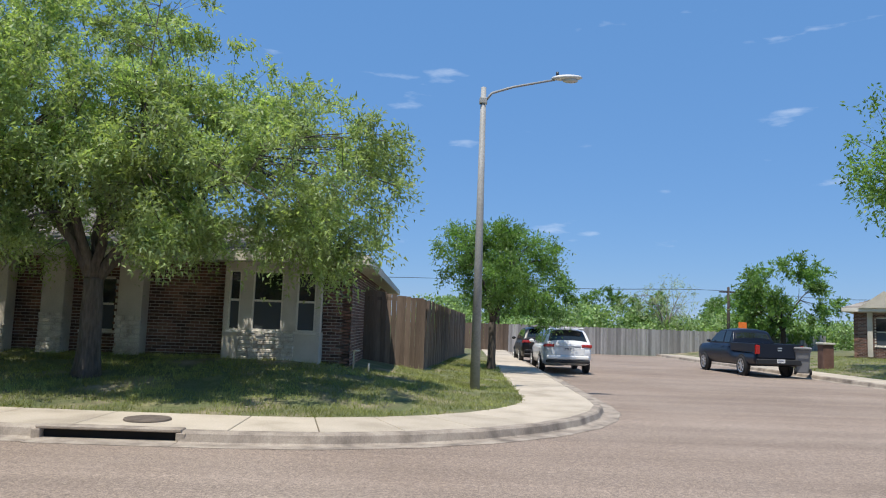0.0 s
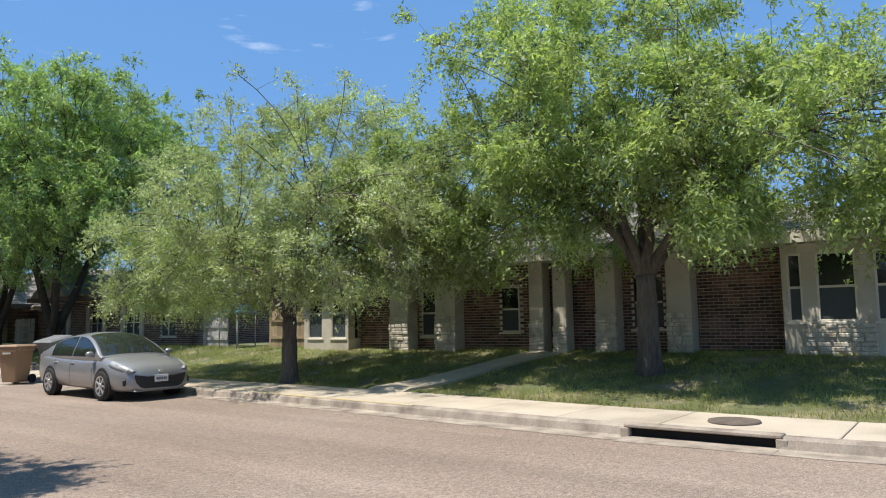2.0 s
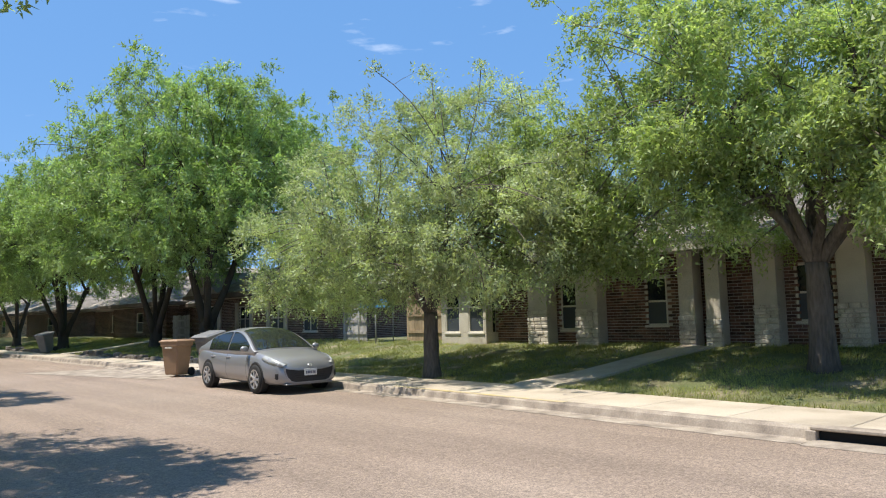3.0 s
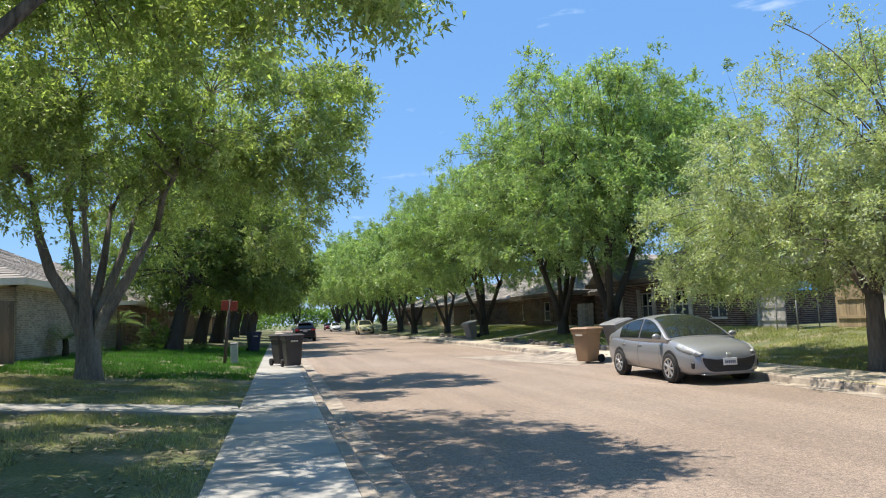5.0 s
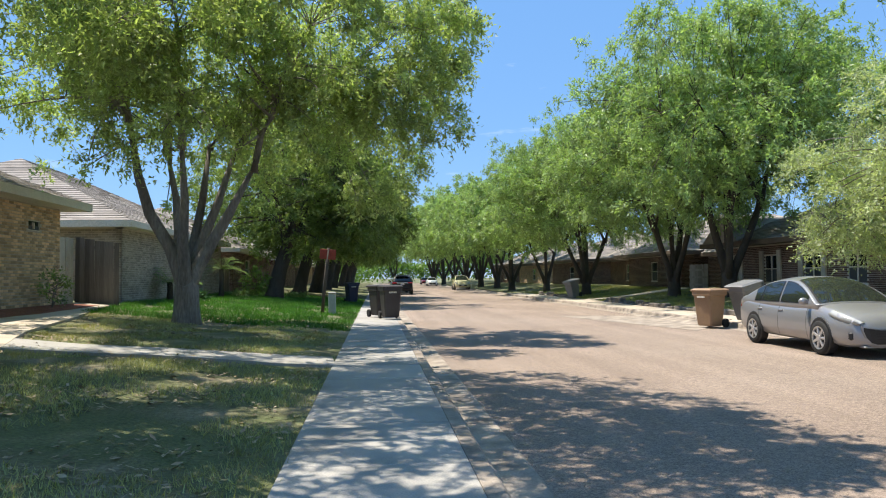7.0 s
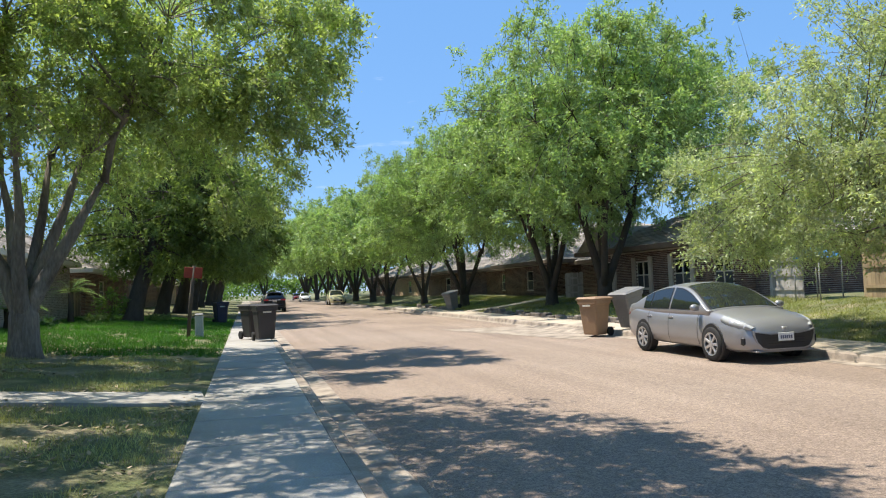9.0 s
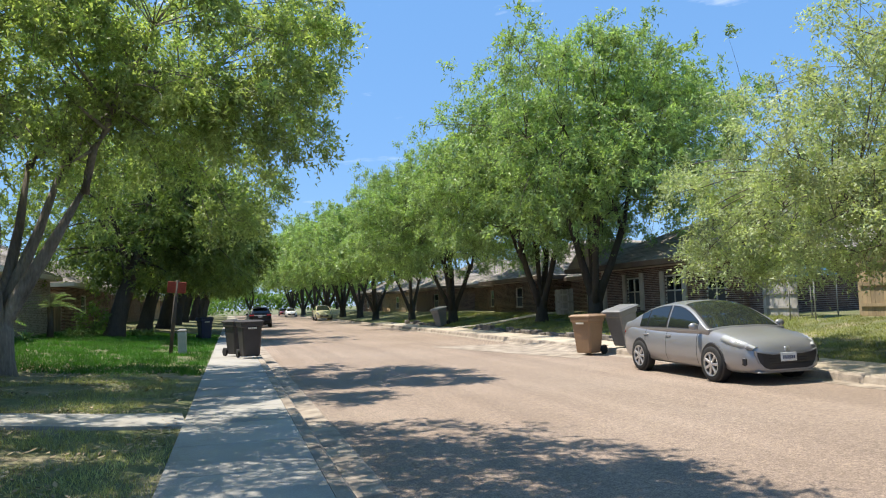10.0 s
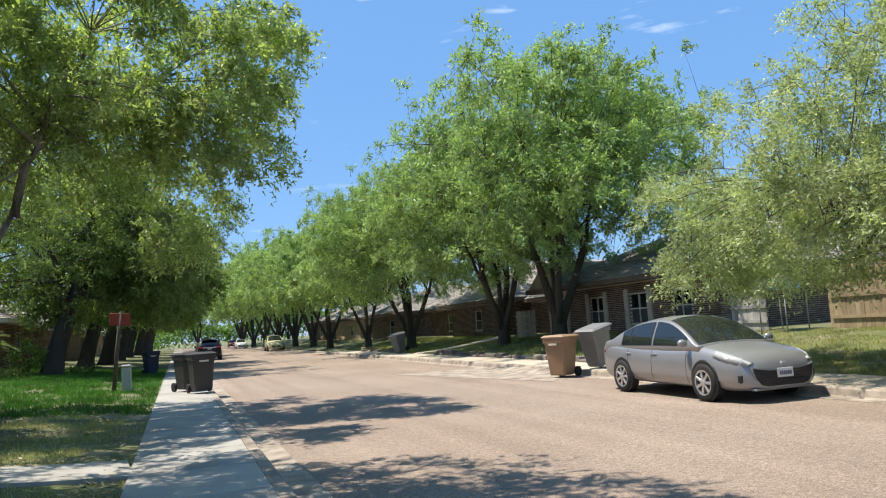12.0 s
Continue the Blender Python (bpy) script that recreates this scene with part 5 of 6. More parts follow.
bin_cart("trash_cart", "charcoal wheeled trash cart behind another one", pose(0.12, 25.75, 0.165, 0, 0, 25), M_bin, M_bin)
bin_cart("trash_cart", "blue-black wheeled trash cart farther along the pavement", pose(-1.3, 40.0, 0.17, 0, 0, 20), M_bluebin, M_bluebin)
bin_cart("trash_cart", "tan plastic wheeled trash cart in the gutter", pose(9.2, 20.4, 0.01, 0, 0, -62), M_tanbin, M_tanbin)
bin_cart("trash_cart", "grey wheeled trash cart leaning back on the pavement", pose(10.35, 20.4, 0.19, 0, 0, -70), M_greybin, M_greybin, False, 12)
bin_cart("trash_cart", "pale grey trash cart leaning by the far kerb", pose(11.6, 43.2, 0.2, 0, 0, -60), M_greybin, M_greybin, False, 14)
bin_cart("trash_cart", "grey trash cart behind the pickup truck", pose(28.43, -17.73, 0.17, 0, 0, 70), M_greybin, M_greybin, False)


# ---------------- cars ----------------
def paint(name, c, rough=0.3, metal=0.0):
    return material(name, [[k * 0.94 for k in c], c], 1.2, 30, rough, metal, bump=0, coat=0.5 if max(c) > 0.05 else 0.1, spec=0.5 if max(c) > 0.05 else 0.3, fine_amt=0.03)


M_silver = paint("silver_grey_paint", (0.31, 0.31, 0.322), 0.34, 0.45)
M_white = paint("white_paint", (0.8, 0.8, 0.79))
M_navy = paint("navy_black_paint", (0.008, 0.011, 0.022))
M_blackpaint = paint("black_paint", (0.012, 0.012, 0.013))
M_yellow = paint("pale_yellow_paint", (0.60, 0.56, 0.34))
M_red = paint("red_paint", (0.42, 0.02, 0.02))
M_rim = material("alloy_rim", [(0.55, 0.55, 0.56), (0.65, 0.65, 0.66)], 4, 40, 0.3, 0.8, bump=0)
M_lampglass = glass("headlamp_glass", (0.42, 0.43, 0.42), 0.15)
M_tail = glass("tail_lamp_red", (0.35, 0.01, 0.01), 0.15)
M_plate = material("plate_white", [(0.6, 0.6, 0.58), (0.7, 0.7, 0.68)], 6, 40, 0.5, bump=0)
M_bars = material("grey_bars", [(0.08, 0.09, 0.14), (0.12, 0.13, 0.18)], 6, 40, 0.6, bump=0)


def loft(stations, ring):
    """Vertices and faces through closed rings of points, one a station, capped."""
    vs, fs = [], []
    k = None
    for s in stations:
        r = ring(s)
        k = len(r)
        vs += r
    for i in range(len(stations) - 1):
        for j in range(k):
            a, b = i * k + j, i * k + (j + 1) % k
            fs.append((a, b, b + k, a + k))
    fs.append(tuple(range(k))[::-1])
    fs.append(tuple((len(stations) - 1) * k + j for j in range(k)))
    return vs, fs


def make_car(name, label, m, P, body_mat, group=""):
    """A parked car, nose to +x. P: profile tables along x: top (lower body), half width, sill height, and the cabin's points."""
    c = thing(name, m, label, "car", group)
    xs = np.linspace(P["tail"], P["nose"], 30)
    tx, tz = zip(*P["top"])
    wx, ww = zip(*P["width"])
    bx, bz = zip(*P["sill"])

    def ring(x):
        t, w, b = float(np.interp(x, tx, tz)), float(np.interp(x, wx, ww)), float(np.interp(x, bx, bz))
        mid = b + (t - b) * 0.55
        half = [(w * 0.80, b), (w * 0.95, b + 0.06), (w, b + (t - b) * 0.3), (w, mid), (w * 0.975, b + (t - b) * 0.8), (w * 0.90, t - 0.03), (w * 0.80, t), (w * 0.4, t + P["crown"])]
        return [(x, y, z) for y, z in half] + [(x, -y, z) for y, z in half[::-1]]
    vs, fs = loft(list(xs), ring)
    me = mesh_of("body", vs, fs, body_mat, True)
    body = place("body", me, c)
    # cabin: one painted shell, with panes laid on it
    x0, x1, x2, x3 = P["cabin"]           # rear glass base, rear roof, front roof, windscreen base
    zb, zr, wb, wr = P["belt"], P["roof"], P["wb"], P["wr"]
    mid = (x1 + x2) / 2
    line = P.get("roofline") or [(x0, zb), (x0 + (x1 - x0) * 0.5, zb + (zr - zb) * 0.6), (x1, zr - 0.05), (mid, zr), (x2, zr - 0.04), (x2 + (x3 - x2) * 0.5, zb + (zr - zb) * 0.55), (x3, zb)]
    lx, lz = zip(*line)

    def top_z(x):
        return sum(float(np.interp(x + o, lx, lz)) for o in (-0.12, -0.06, 0, 0.06, 0.12)) / 5

    def side(x, t):
        """A point of the cabin's flank, t from the belt (0) to the roof rail (1)."""
        h = max(0.0, top_z(x) - 0.045 - zb)
        k = h / (zr - 0.045 - zb)
        y = wb + (wr - wb) * (k * t) ** 1.25
        return Vector((x, y, zb + h * t))

    def over(x, u):
        """A point of the cabin's top, u from the middle (0) to the rail (1)."""
        r = side(x, 1.0)
        return Vector((x, r.y * u, r.z + (top_z(x) - r.z + 0.03) * (1 - u ** 2.6)))

    def cab(x):
        half = [(x, wb, zb - 0.1)] + [tuple(side(x, t)) for t in (0, 0.3, 0.6, 0.85, 1.0)] + [tuple(over(x, u)) for u in (0.95, 0.85, 0.6, 0.3)]
        return half + [(a, -b, c_) for a, b, c_ in half[::-1]]
    vs, fs = loft(list(np.linspace(x0, x3, 34)), cab)
    place("cabin", mesh_of("cabin", vs, fs, body_mat, True), c)

    def patch(nm, fn, us, ts, mat, parent, label=""):
        vs = [fn(u, t) for u in us for t in ts]
        k = len(ts)
        fs = [(i * k + j, i * k + j + 1, (i + 1) * k + j + 1, (i + 1) * k + j) for i in range(len(us) - 1) for j in range(k - 1)]
        ob = place(nm, mesh_of(nm, vs, fs, mat, True), parent)
        if label:
            ob["label"] = label
        return ob
    for sy in (-1, 1):
        for xa, xb in P["panes"]:
            def pane(u, t, g=0.0, o=0.008):
                p = side(u, 0.05 - g + (0.86 + 2 * g) * t)
                return Vector((p.x, sy * (p.y + o), p.z + 0.004))
            ws = np.linspace(xa, xb, 9)
            sg = 1 if xb > xa else -1
            patch("window_seal", lambda u, t: pane(u, t, 0.035, 0.005), np.linspace(xa - 0.02 * sg, xb + 0.02 * sg, 9), np.linspace(0, 1, 5), M_black, c)
            patch("side_window", pane, ws, np.linspace(0, 1, 5), M_carglass, c, "dark tinted side glass")
    for nm, xa, xb, edge in (("windscreen", x3 - 0.05, x2 + 0.1, 0.86), ("rear_window", x0 + 0.06, x1 - 0.06, 0.82)):
        us = np.linspace(xa, xb, 9)
        for n2, w, o, mat in (("glass_seal", edge + 0.05, 0.006, M_black), (nm, edge, 0.011, M_carglass)):
            patch(n2, lambda x, u: over(x, abs(u) * w) * 1.0 - Vector((0, 2 * over(x, abs(u) * w).y if u < 0 else 0, -o)), us, np.linspace(-1, 1, 11), mat, c, "dark glass" if n2 == nm else "")
    # wheels, and black discs that paint the dark of uncut arches
    r = P["wheel"]
    for ax in P["axles"]:
        w = float(np.interp(ax, wx, ww))
        for sy in (-1, 1):
            vs, fs = tube([(0, sy * (w - 0.16), 0), (0, sy * (w - 0.01), 0), (0, sy * (w + 0.004), 0)], [r * 1.13, r * 1.13, r * 1.08], 24)
            part_ob = place("wheel_arch", mesh_of("wheel_arch", vs, fs, M_black), c, pose(ax, 0, r + 0.03))
            wh = new("wheel")
            wh.parent = c
            wh.matrix_basis = pose(ax, sy * (w - 0.08), r, 0, 0, 0 if sy < 0 else 180)
            yo = -0.11
            prof = [(r * 0.66, yo + 0.0), (r * 0.9, yo - 0.01), (r, yo + 0.03), (r, yo + 0.17), (r * 0.9, yo + 0.2)]
            vs, fs = [], []
            seg = 28
            for pr, py in prof:
                vs += [(math.cos(6.2832 * j / seg) * pr, py, math.sin(6.2832 * j / seg) * pr) for j in range(seg)]
            for i in range(len(prof) - 1):
                for j in range(seg):
                    k = (j + 1) % seg
                    fs.append((i * seg + j, i * seg + k, (i + 1) * seg + k, (i + 1) * seg + j))
            place("tyre", mesh_of("tyre", vs, fs, M_rubber, True), wh)
            bm = bmesh.new()
            bmesh.ops.create_cone(bm, cap_ends=True, segments=24, radius1=r * 0.66, radius2=r * 0.66, depth=0.02, matrix=pose(0, yo + 0.05, 0, 90))
            part("disc", bm, M_black, wh)
            bm = bmesh.new()
            for k in range(7):
                a = 6.2832 * k / 7
                q = box_bm(r * 0.1, yo - 0.002, -r * 0.075, r * 0.63, yo + 0.03, r * 0.075, 0.006)
                q.transform(Matrix.Rotation(a, 4, "Y"))
                me = bpy.data.meshes.new("tmp")
                q.to_mesh(me)
                q.free()
                bm.from_mesh(me)
                bpy.data.meshes.remove(me)
            bmesh.ops.create_cone(bm, cap_ends=True, segments=16, radius1=r * 0.18, radius2=r * 0.16, depth=0.04, matrix=pose(0, yo + 0.01, 0, 90))
            vs, fs = [], []
            for pr, py in ((r * 0.66, yo + 0.03), (r * 0.68, yo - 0.006), (r * 0.6, yo + 0.0), (r * 0.6, yo + 0.04)):
                vs += [bm.verts.new((math.cos(6.2832 * j / 24) * pr, py, math.sin(6.2832 * j / 24) * pr)) for j in range(24)]
            for i in range(3):
                for j in range(24):
                    k = (j + 1) % 24
                    bm.faces.new((vs[i * 24 + j], vs[i * 24 + k], vs[i * 24 + 24 + k], vs[i * 24 + 24 + j]))
            part("rim", bm, M_rim, wh, "bright spoked alloy rim")
    # details
    wmid = float(np.interp(0.0, wx, ww))
    for sy in (-1, 1):
        bm = bmesh.new()
        bmesh.ops.create_uvsphere(bm, u_segments=10, v_segments=7, radius=1.0)
        for v in bm.verts:
            v.co = Vector((x3 - 0.28 + v.co.x * 0.07, sy * (wmid + 0.07) + v.co.y * 0.1, zb + 0.06 + v.co.z * 0.07))
        part("mirror", bm, body_mat, c, "", True)
        for hx_ in P["handles"]:
            part("door_handle", box_bm(hx_ - 0.09, sy * (wmid * 0.975) - 0.02, zb - 0.17, hx_ + 0.09, sy * (wmid * 0.975) + 0.02, zb - 0.135, 0.008), body_mat, c)
        for dx_ in P["doors"]:
            flank = [q for q in ring(dx_)[1:6]]
            patch("door_seam", lambda x, k: (dx_ + (x - dx_), sy * (flank[k][1] + 0.003), min(flank[k][2], zb)), (dx_ - 0.005, dx_ + 0.005), (0, 1, 2, 3, 4), M_dark, c)
        # lamps follow the nose and the tail
        for nm, xf, z0, z1, mat, ln in (("headlight", P["nose"], *P["hl"], M_lampglass, P["hl_len"]), ("side_marker", P["tail"], *P["tl"], M_tail, -P["tl_len"])):
            vs, fs = [], []
            for k in range(5):
                x = xf - ln * k / 4 - 0.02 * (1 if ln > 0 else -1)
                w = float(np.interp(x, wx, ww)) + 0.006
                y0_ = w if k else w * 0.72
                lo, hi = z0 + (z1 - z0) * 0.25 * k / 4, z1 - (z1 - z0) * 0.1 * k / 4
                t = float(np.interp(x, tx, tz))
                if ln > 0:
                    x = P["nose"] - 0.06 - ln * k / 4
                    w = float(np.interp(x, wx, ww))
                    t = float(np.interp(x, tx, tz))
                    grow = 0.3 + 0.7 * math.sin(math.pi * min(1.0, (4.6 - k) / 4.6))
                    vs += [(x, sy * (w * 0.975 + 0.008), t - 0.03 - 0.1 * grow), (x, sy * (w * 0.88 + 0.004), t - 0.012)]
                else:
                    hi = min(hi, t - 0.02)
                    vs += [(x, sy * y0_ * 0.985, lo), (x, sy * (y0_ * 0.93 if hi > t - 0.12 else y0_ * 0.975), hi)]
            for k in range(4):
                fs.append((2 * k, 2 * k + 2, 2 * k + 3, 2 * k + 1))
            base = len(vs)
            vs += [(x, y * 0.9, z) for x, y, z in vs]
            for k in range(4):
                fs.append((base + 2 * k + 1, base + 2 * k + 3, base + 2 * k + 2, base + 2 * k))
                fs.append((2 * k + 1, 2 * k + 3, base + 2 * k + 3, base + 2 * k + 1))
                fs.append((base + 2 * k, base + 2 * k + 2, 2 * k + 2, 2 * k))
            place(nm, mesh_of(nm, vs, fs, mat, True), c)
    if "smile" in P:   # air intake, wide above and narrow below, in a bright rim
        xg, wt, wl, zl, zt = P["smile"]
        for nm, grow, x_out, mat in (("intake_rim", 0.022, 0.006, body_mat), ("grille", 0.0, 0.014, M_black)):
            edge = [(wt * 0.5, zt - 0.018), (wt * 0.86, zt + 0.012), (wt, zt + 0.03), (wt * 1.0, zt - 0.03), (wt * 0.93, zl + (zt - zl) * 0.45), (wl * 1.1, zl + 0.03), (wl * 0.85, zl)]
            edge = edge + [(-y, z) for y, z in edge[::-1]]
            zc = (zl + zt) / 2
            bm = bmesh.new()
            rings = [[bm.verts.new((x + 0.006 - 0.2 * max(0.0, abs(y) - 0.47), y * (1 + grow / wt), zc + (z - zc) * (1 + grow * 2 / (zt - zl)))) for y, z in edge] for x in (xg - 0.12, xg + x_out)]
            k = len(edge)
            for i in range(k):
                bm.faces.new((rings[0][i], rings[0][(i + 1) % k], rings[1][(i + 1) % k], rings[1][i]))
            bm.faces.new(rings[1])
            bm.faces.new(rings[0][::-1])
            bmesh.ops.recalc_face_normals(bm, faces=bm.faces[:])
            part(nm, bm, mat, c)
        for zz in (0.33, 0.5, 0.68):
            part("grille_bar", box_bm(xg, -wl * 0.9, zl + (zt - zl) * zz, xg + 0.02, wl * 0.9, zl + (zt - zl) * zz + 0.012, 0.003), M_rubber, c)
    for g in P["front"]:
        part(g[0], box_bm(*g[1:7], g[7]), g[8], c)
    for xf, s in ((P["nose"], 1), (P["tail"], -1)):
        zc = P["plate_f"] if s > 0 else P["plate_r"]
        off = P["plate_off"][0 if s > 0 else 1]
        pl = part("plate", box_bm(xf + s * off, -0.16, zc, xf + s * (off + 0.012), 0.16, zc + 0.15, 0.004), M_plate, c, "white plate with plain bars")
        bm = bmesh.new()
        for k in range(6):
            box_bm(xf + s * (off + 0.010), -0.12 + k * 0.042, zc + 0.04, xf + s * (off + 0.016), -0.09 + k * 0.042, zc + 0.1, 0, bm)
        part("bars", bm, M_bars, pl)
    return c


SEDAN = dict(nose=2.29, tail=-2.29, crown=0.035,
             top=[(-2.29, 0.86), (-2.24, 1.0), (-2.12, 1.05), (-1.8, 1.05), (-1.3, 1.0), (-0.6, 0.955), (0.3, 0.935), (0.9, 0.945), (1.2, 0.935), (1.55, 0.885), (1.85, 0.825), (2.06, 0.765), (2.18, 0.71), (2.26, 0.645), (2.29, 0.60)],
             width=[(-2.29, 0.62), (-2.22, 0.74), (-2.05, 0.82), (-1.6, 0.872), (0, 0.878), (1.4, 0.875), (1.8, 0.858), (2.02, 0.815), (2.14, 0.76), (2.22, 0.69), (2.27, 0.61), (2.29, 0.54)],
             sill=[(-2.29, 0.36), (-1.9, 0.24), (1.9, 0.20), (2.29, 0.23)],
             cabin=(-1.98, -0.95, 0.05, 1.22), roofline=[(-1.98, 1.0), (-1.65, 1.14), (-1.3, 1.285), (-0.95, 1.395), (-0.55, 1.455), (-0.15, 1.47), (0.2, 1.43), (0.55, 1.31), (0.9, 1.13), (1.22, 0.93)],
             belt=0.945, roof=1.47, wb=0.82, wr=0.62, panes=[(0.86, -0.16), (-0.26, -0.98), (-1.02, -1.3)], wheel=0.325, axles=(1.36, -1.28),
             handles=[-0.12, -1.02], doors=[0.88, -0.21, -1.05], hl=(0.60, 0.80), hl_len=0.62, tl=(0.76, 0.96), tl_len=0.3, plate_f=0.40, plate_r=0.55, plate_off=(0.022, 0.01), smile=(2.29, 0.60, 0.43, 0.27, 0.54),
             front=[("lip", 2.08, -0.6, 0.205, 2.29, 0.6, 0.24, 0.015, M_silver), ("badge", 2.2, -0.06, 0.575, 2.305, 0.06, 0.655, 0.02, M_rim),
                    ("fog_vent", 2.03, -0.775, 0.33, 2.162, -0.665, 0.49, 0.03, M_black), ("fog_vent", 2.03, 0.665, 0.33, 2.162, 0.775, 0.49, 0.03, M_black)])
SUV = dict(nose=2.3, tail=-2.3, crown=0.03,
           top=[(-2.3, 1.0), (-2.26, 1.12), (-1.6, 1.14), (0.3, 1.08), (1.0, 1.08), (1.8, 0.98), (2.15, 0.86), (2.3, 0.65)],
           width=[(-2.3, 0.82), (-2.1, 0.90), (0, 0.92), (1.5, 0.915), (2.0, 0.82), (2.3, 0.6)],
           sill=[(-2.3, 0.48), (-1.9, 0.3), (1.9, 0.28), (2.3, 0.34)],
           cabin=(-2.27, -1.85, 0.25, 1.3), belt=1.07, roof=1.68, wb=0.84, wr=0.64, panes=[(0.95, -0.15), (-0.27, -1.12), (-1.24, -1.85)], wheel=0.36, axles=(1.4, -1.26),
           handles=[0.0, -1.0], doors=[1.0, -0.25, -1.2], hl=(0.75, 0.93), hl_len=0.5, tl=(0.95, 1.1), tl_len=0.35, plate_f=0.5, plate_r=0.86, plate_off=(0.015, 0.012),
           front=[("grille", 2.2, -0.5, 0.4, 2.31, 0.5, 0.62, 0.04, M_black), ("rear_bumper", -2.36, -0.8, 0.4, -2.2, 0.8, 0.52, 0.03, M_black), ("rear_step", -2.37, -0.78, 0.53, -2.22, 0.78, 0.68, 0.04, None),
                  ("tail_light", -2.325, -0.88, 0.98, -2.2, -0.5, 1.09, 0.02, M_tail), ("tail_light", -2.325, 0.5, 0.98, -2.2, 0.88, 1.09, 0.02, M_tail), ("garnish", -2.33, -0.48, 1.0, -2.25, 0.48, 1.05, 0.008, M_rim),
                  ("spoiler", -2.2, -0.58, 1.655, -1.8, 0.58, 1.70, 0.015, None), ("gate_skin", -2.318, -0.62, 0.69, -2.24, 0.62, 0.97, 0.02, None)])


def with_mat(P, mat):
    Q = dict(P)
    Q["front"] = [(*g[:8], mat if g[8] is None or g[8] is M_silver else g[8]) for g in P["front"]]
    return Q


make_car("sedan", "silver-grey four-door sedan parked at the far kerb", pose(8.90, 14.72, 0, 0, 0, -92.2) @ Matrix.Diagonal((0.955, 0.955, 0.955, 1)), with_mat(SEDAN, M_silver), M_silver)
make_car("white_suv", "white crossover SUV parked in the side street", pose(28.6, -8.05, 0, 0, 0, -2), with_mat(SUV, M_white), M_white)
make_car("dark_suv", "dark SUV parked ahead of a white one", pose(34.4, -8.0, 0, 0, 0, -2), with_mat(SUV, M_blackpaint), M_blackpaint)
make_car("yellow_suv", "pale yellow boxy SUV parked far along the street", pose(9.9, 86.5, 0, 0, 0, -91), with_mat(SUV, M_yellow), M_yellow)
make_car("black_suv", "black SUV parked beyond the trash carts", pose(2.25, 66.5, 0, 0, 0, 90), with_mat(SUV, M_blackpaint), M_blackpaint)
make_car("grey_sedan", "dark grey sedan parked in tree shade", pose(2.2, 74.5, 0, 0, 0, 90), with_mat(SEDAN, M_silver), M_silver)
make_car("red_sedan", "red sedan parked far off", pose(10.5, 160, 0, 0, 0, -90), with_mat(SEDAN, M_red), M_red)
make_car("white_sedan", "white sedan far along the street", pose(9.8, 131, 0, 0, 0, -90), with_mat(SEDAN, M_white), M_white)

# pickup truck
PICK = dict(nose=2.95, tail=-2.95, crown=0.02,
            top=[(-2.95, 1.02), (-0.72, 1.02), (-0.70, 1.32), (0.9, 1.30), (1.35, 1.30), (2.5, 1.22), (2.85, 1.1), (2.95, 0.9)],
            width=[(-2.95, 0.97), (0, 1.0), (2.3, 1.0), (2.8, 0.92), (2.95, 0.8)], sill=[(-2.95, 0.5), (-2.2, 0.42), (2.2, 0.4), (2.95, 0.45)],
            cabin=(-0.78, -0.55, 0.75, 1.55), belt=1.3, roof=1.92, wb=0.9, wr=0.74, panes=[(1.25, 0.15), (0.03, -0.48)], wheel=0.41, axles=(1.95, -1.75),
            handles=[0.05, -0.55], doors=[1.2, 0.15, -0.7], hl=(0.85, 1.08), hl_len=0.4, tl=(0.95, 1.3), tl_len=0.16, plate_f=0.6, plate_r=0.6, plate_off=(0.015, 0.125),
            front=[("grille", 2.85, -0.6, 0.6, 2.97, 0.6, 1.05, 0.04, M_rim), ("rear_bumper", -3.07, -0.95, 0.52, -2.9, 0.95, 0.74, 0.03, M_black),
                   ("bed_side", -2.95, -0.985, 1.0, -0.75, -0.9, 1.34, 0.015, M_navy), ("bed_side", -2.95, 0.9, 1.0, -0.75, 0.985, 1.34, 0.015, M_navy),
                   ("tailgate", -2.99, -0.89, 0.78, -2.92, 0.89, 1.34, 0.015, M_navy), ("bed_head", -0.80, -0.89, 1.0, -0.75, 0.89, 1.34, 0, M_navy), ("badge", -3.0, -0.09, 1.16, -2.985, 0.09, 1.2, 0.004, M_rim),
                   ("tail_light", -3.0, -0.985, 0.92, -2.88, -0.80, 1.28, 0.02, M_tail), ("tail_light", -3.0, 0.80, 0.92, -2.88, 0.985, 1.28, 0.02, M_tail), ("latch", -3.0, -0.08, 1.06, -2.985, 0.08, 1.11, 0.004, M_rim)])
pk = make_car("pickup_truck", "dark navy pickup truck parked across the side street", pose(31.2, -16.65, 0, 0, 0, 2), PICK, M_navy)

# ---------------- posts and odd things ----------------
pst = thing("leaning_post", pose(-1.9, 26.8, near_z(-1.9, 26.8), 0, 5, 0), "dark leaning post with a faded red board", "sign post")
tube_part("post", [(0, 0, -0.1), (0, 0, 1.2), (0.03, 0, 2.35)], 0.06, M_darkbark, pst, 8)
part("board", box_bm(-0.26, -0.05, 1.95, 0.3, -0.02, 2.3, 0.01), material("faded_red_board", [(0.20, 0.03, 0.02), (0.28, 0.045, 0.025)], 3, 30, 0.8), pst, "faded red board")
ped = thing("utility_pedestal", pose(-1.6, 27.6, near_z(-1.6, 27.6)), "pale grey-green utility pedestal in the grass", "pedestal")
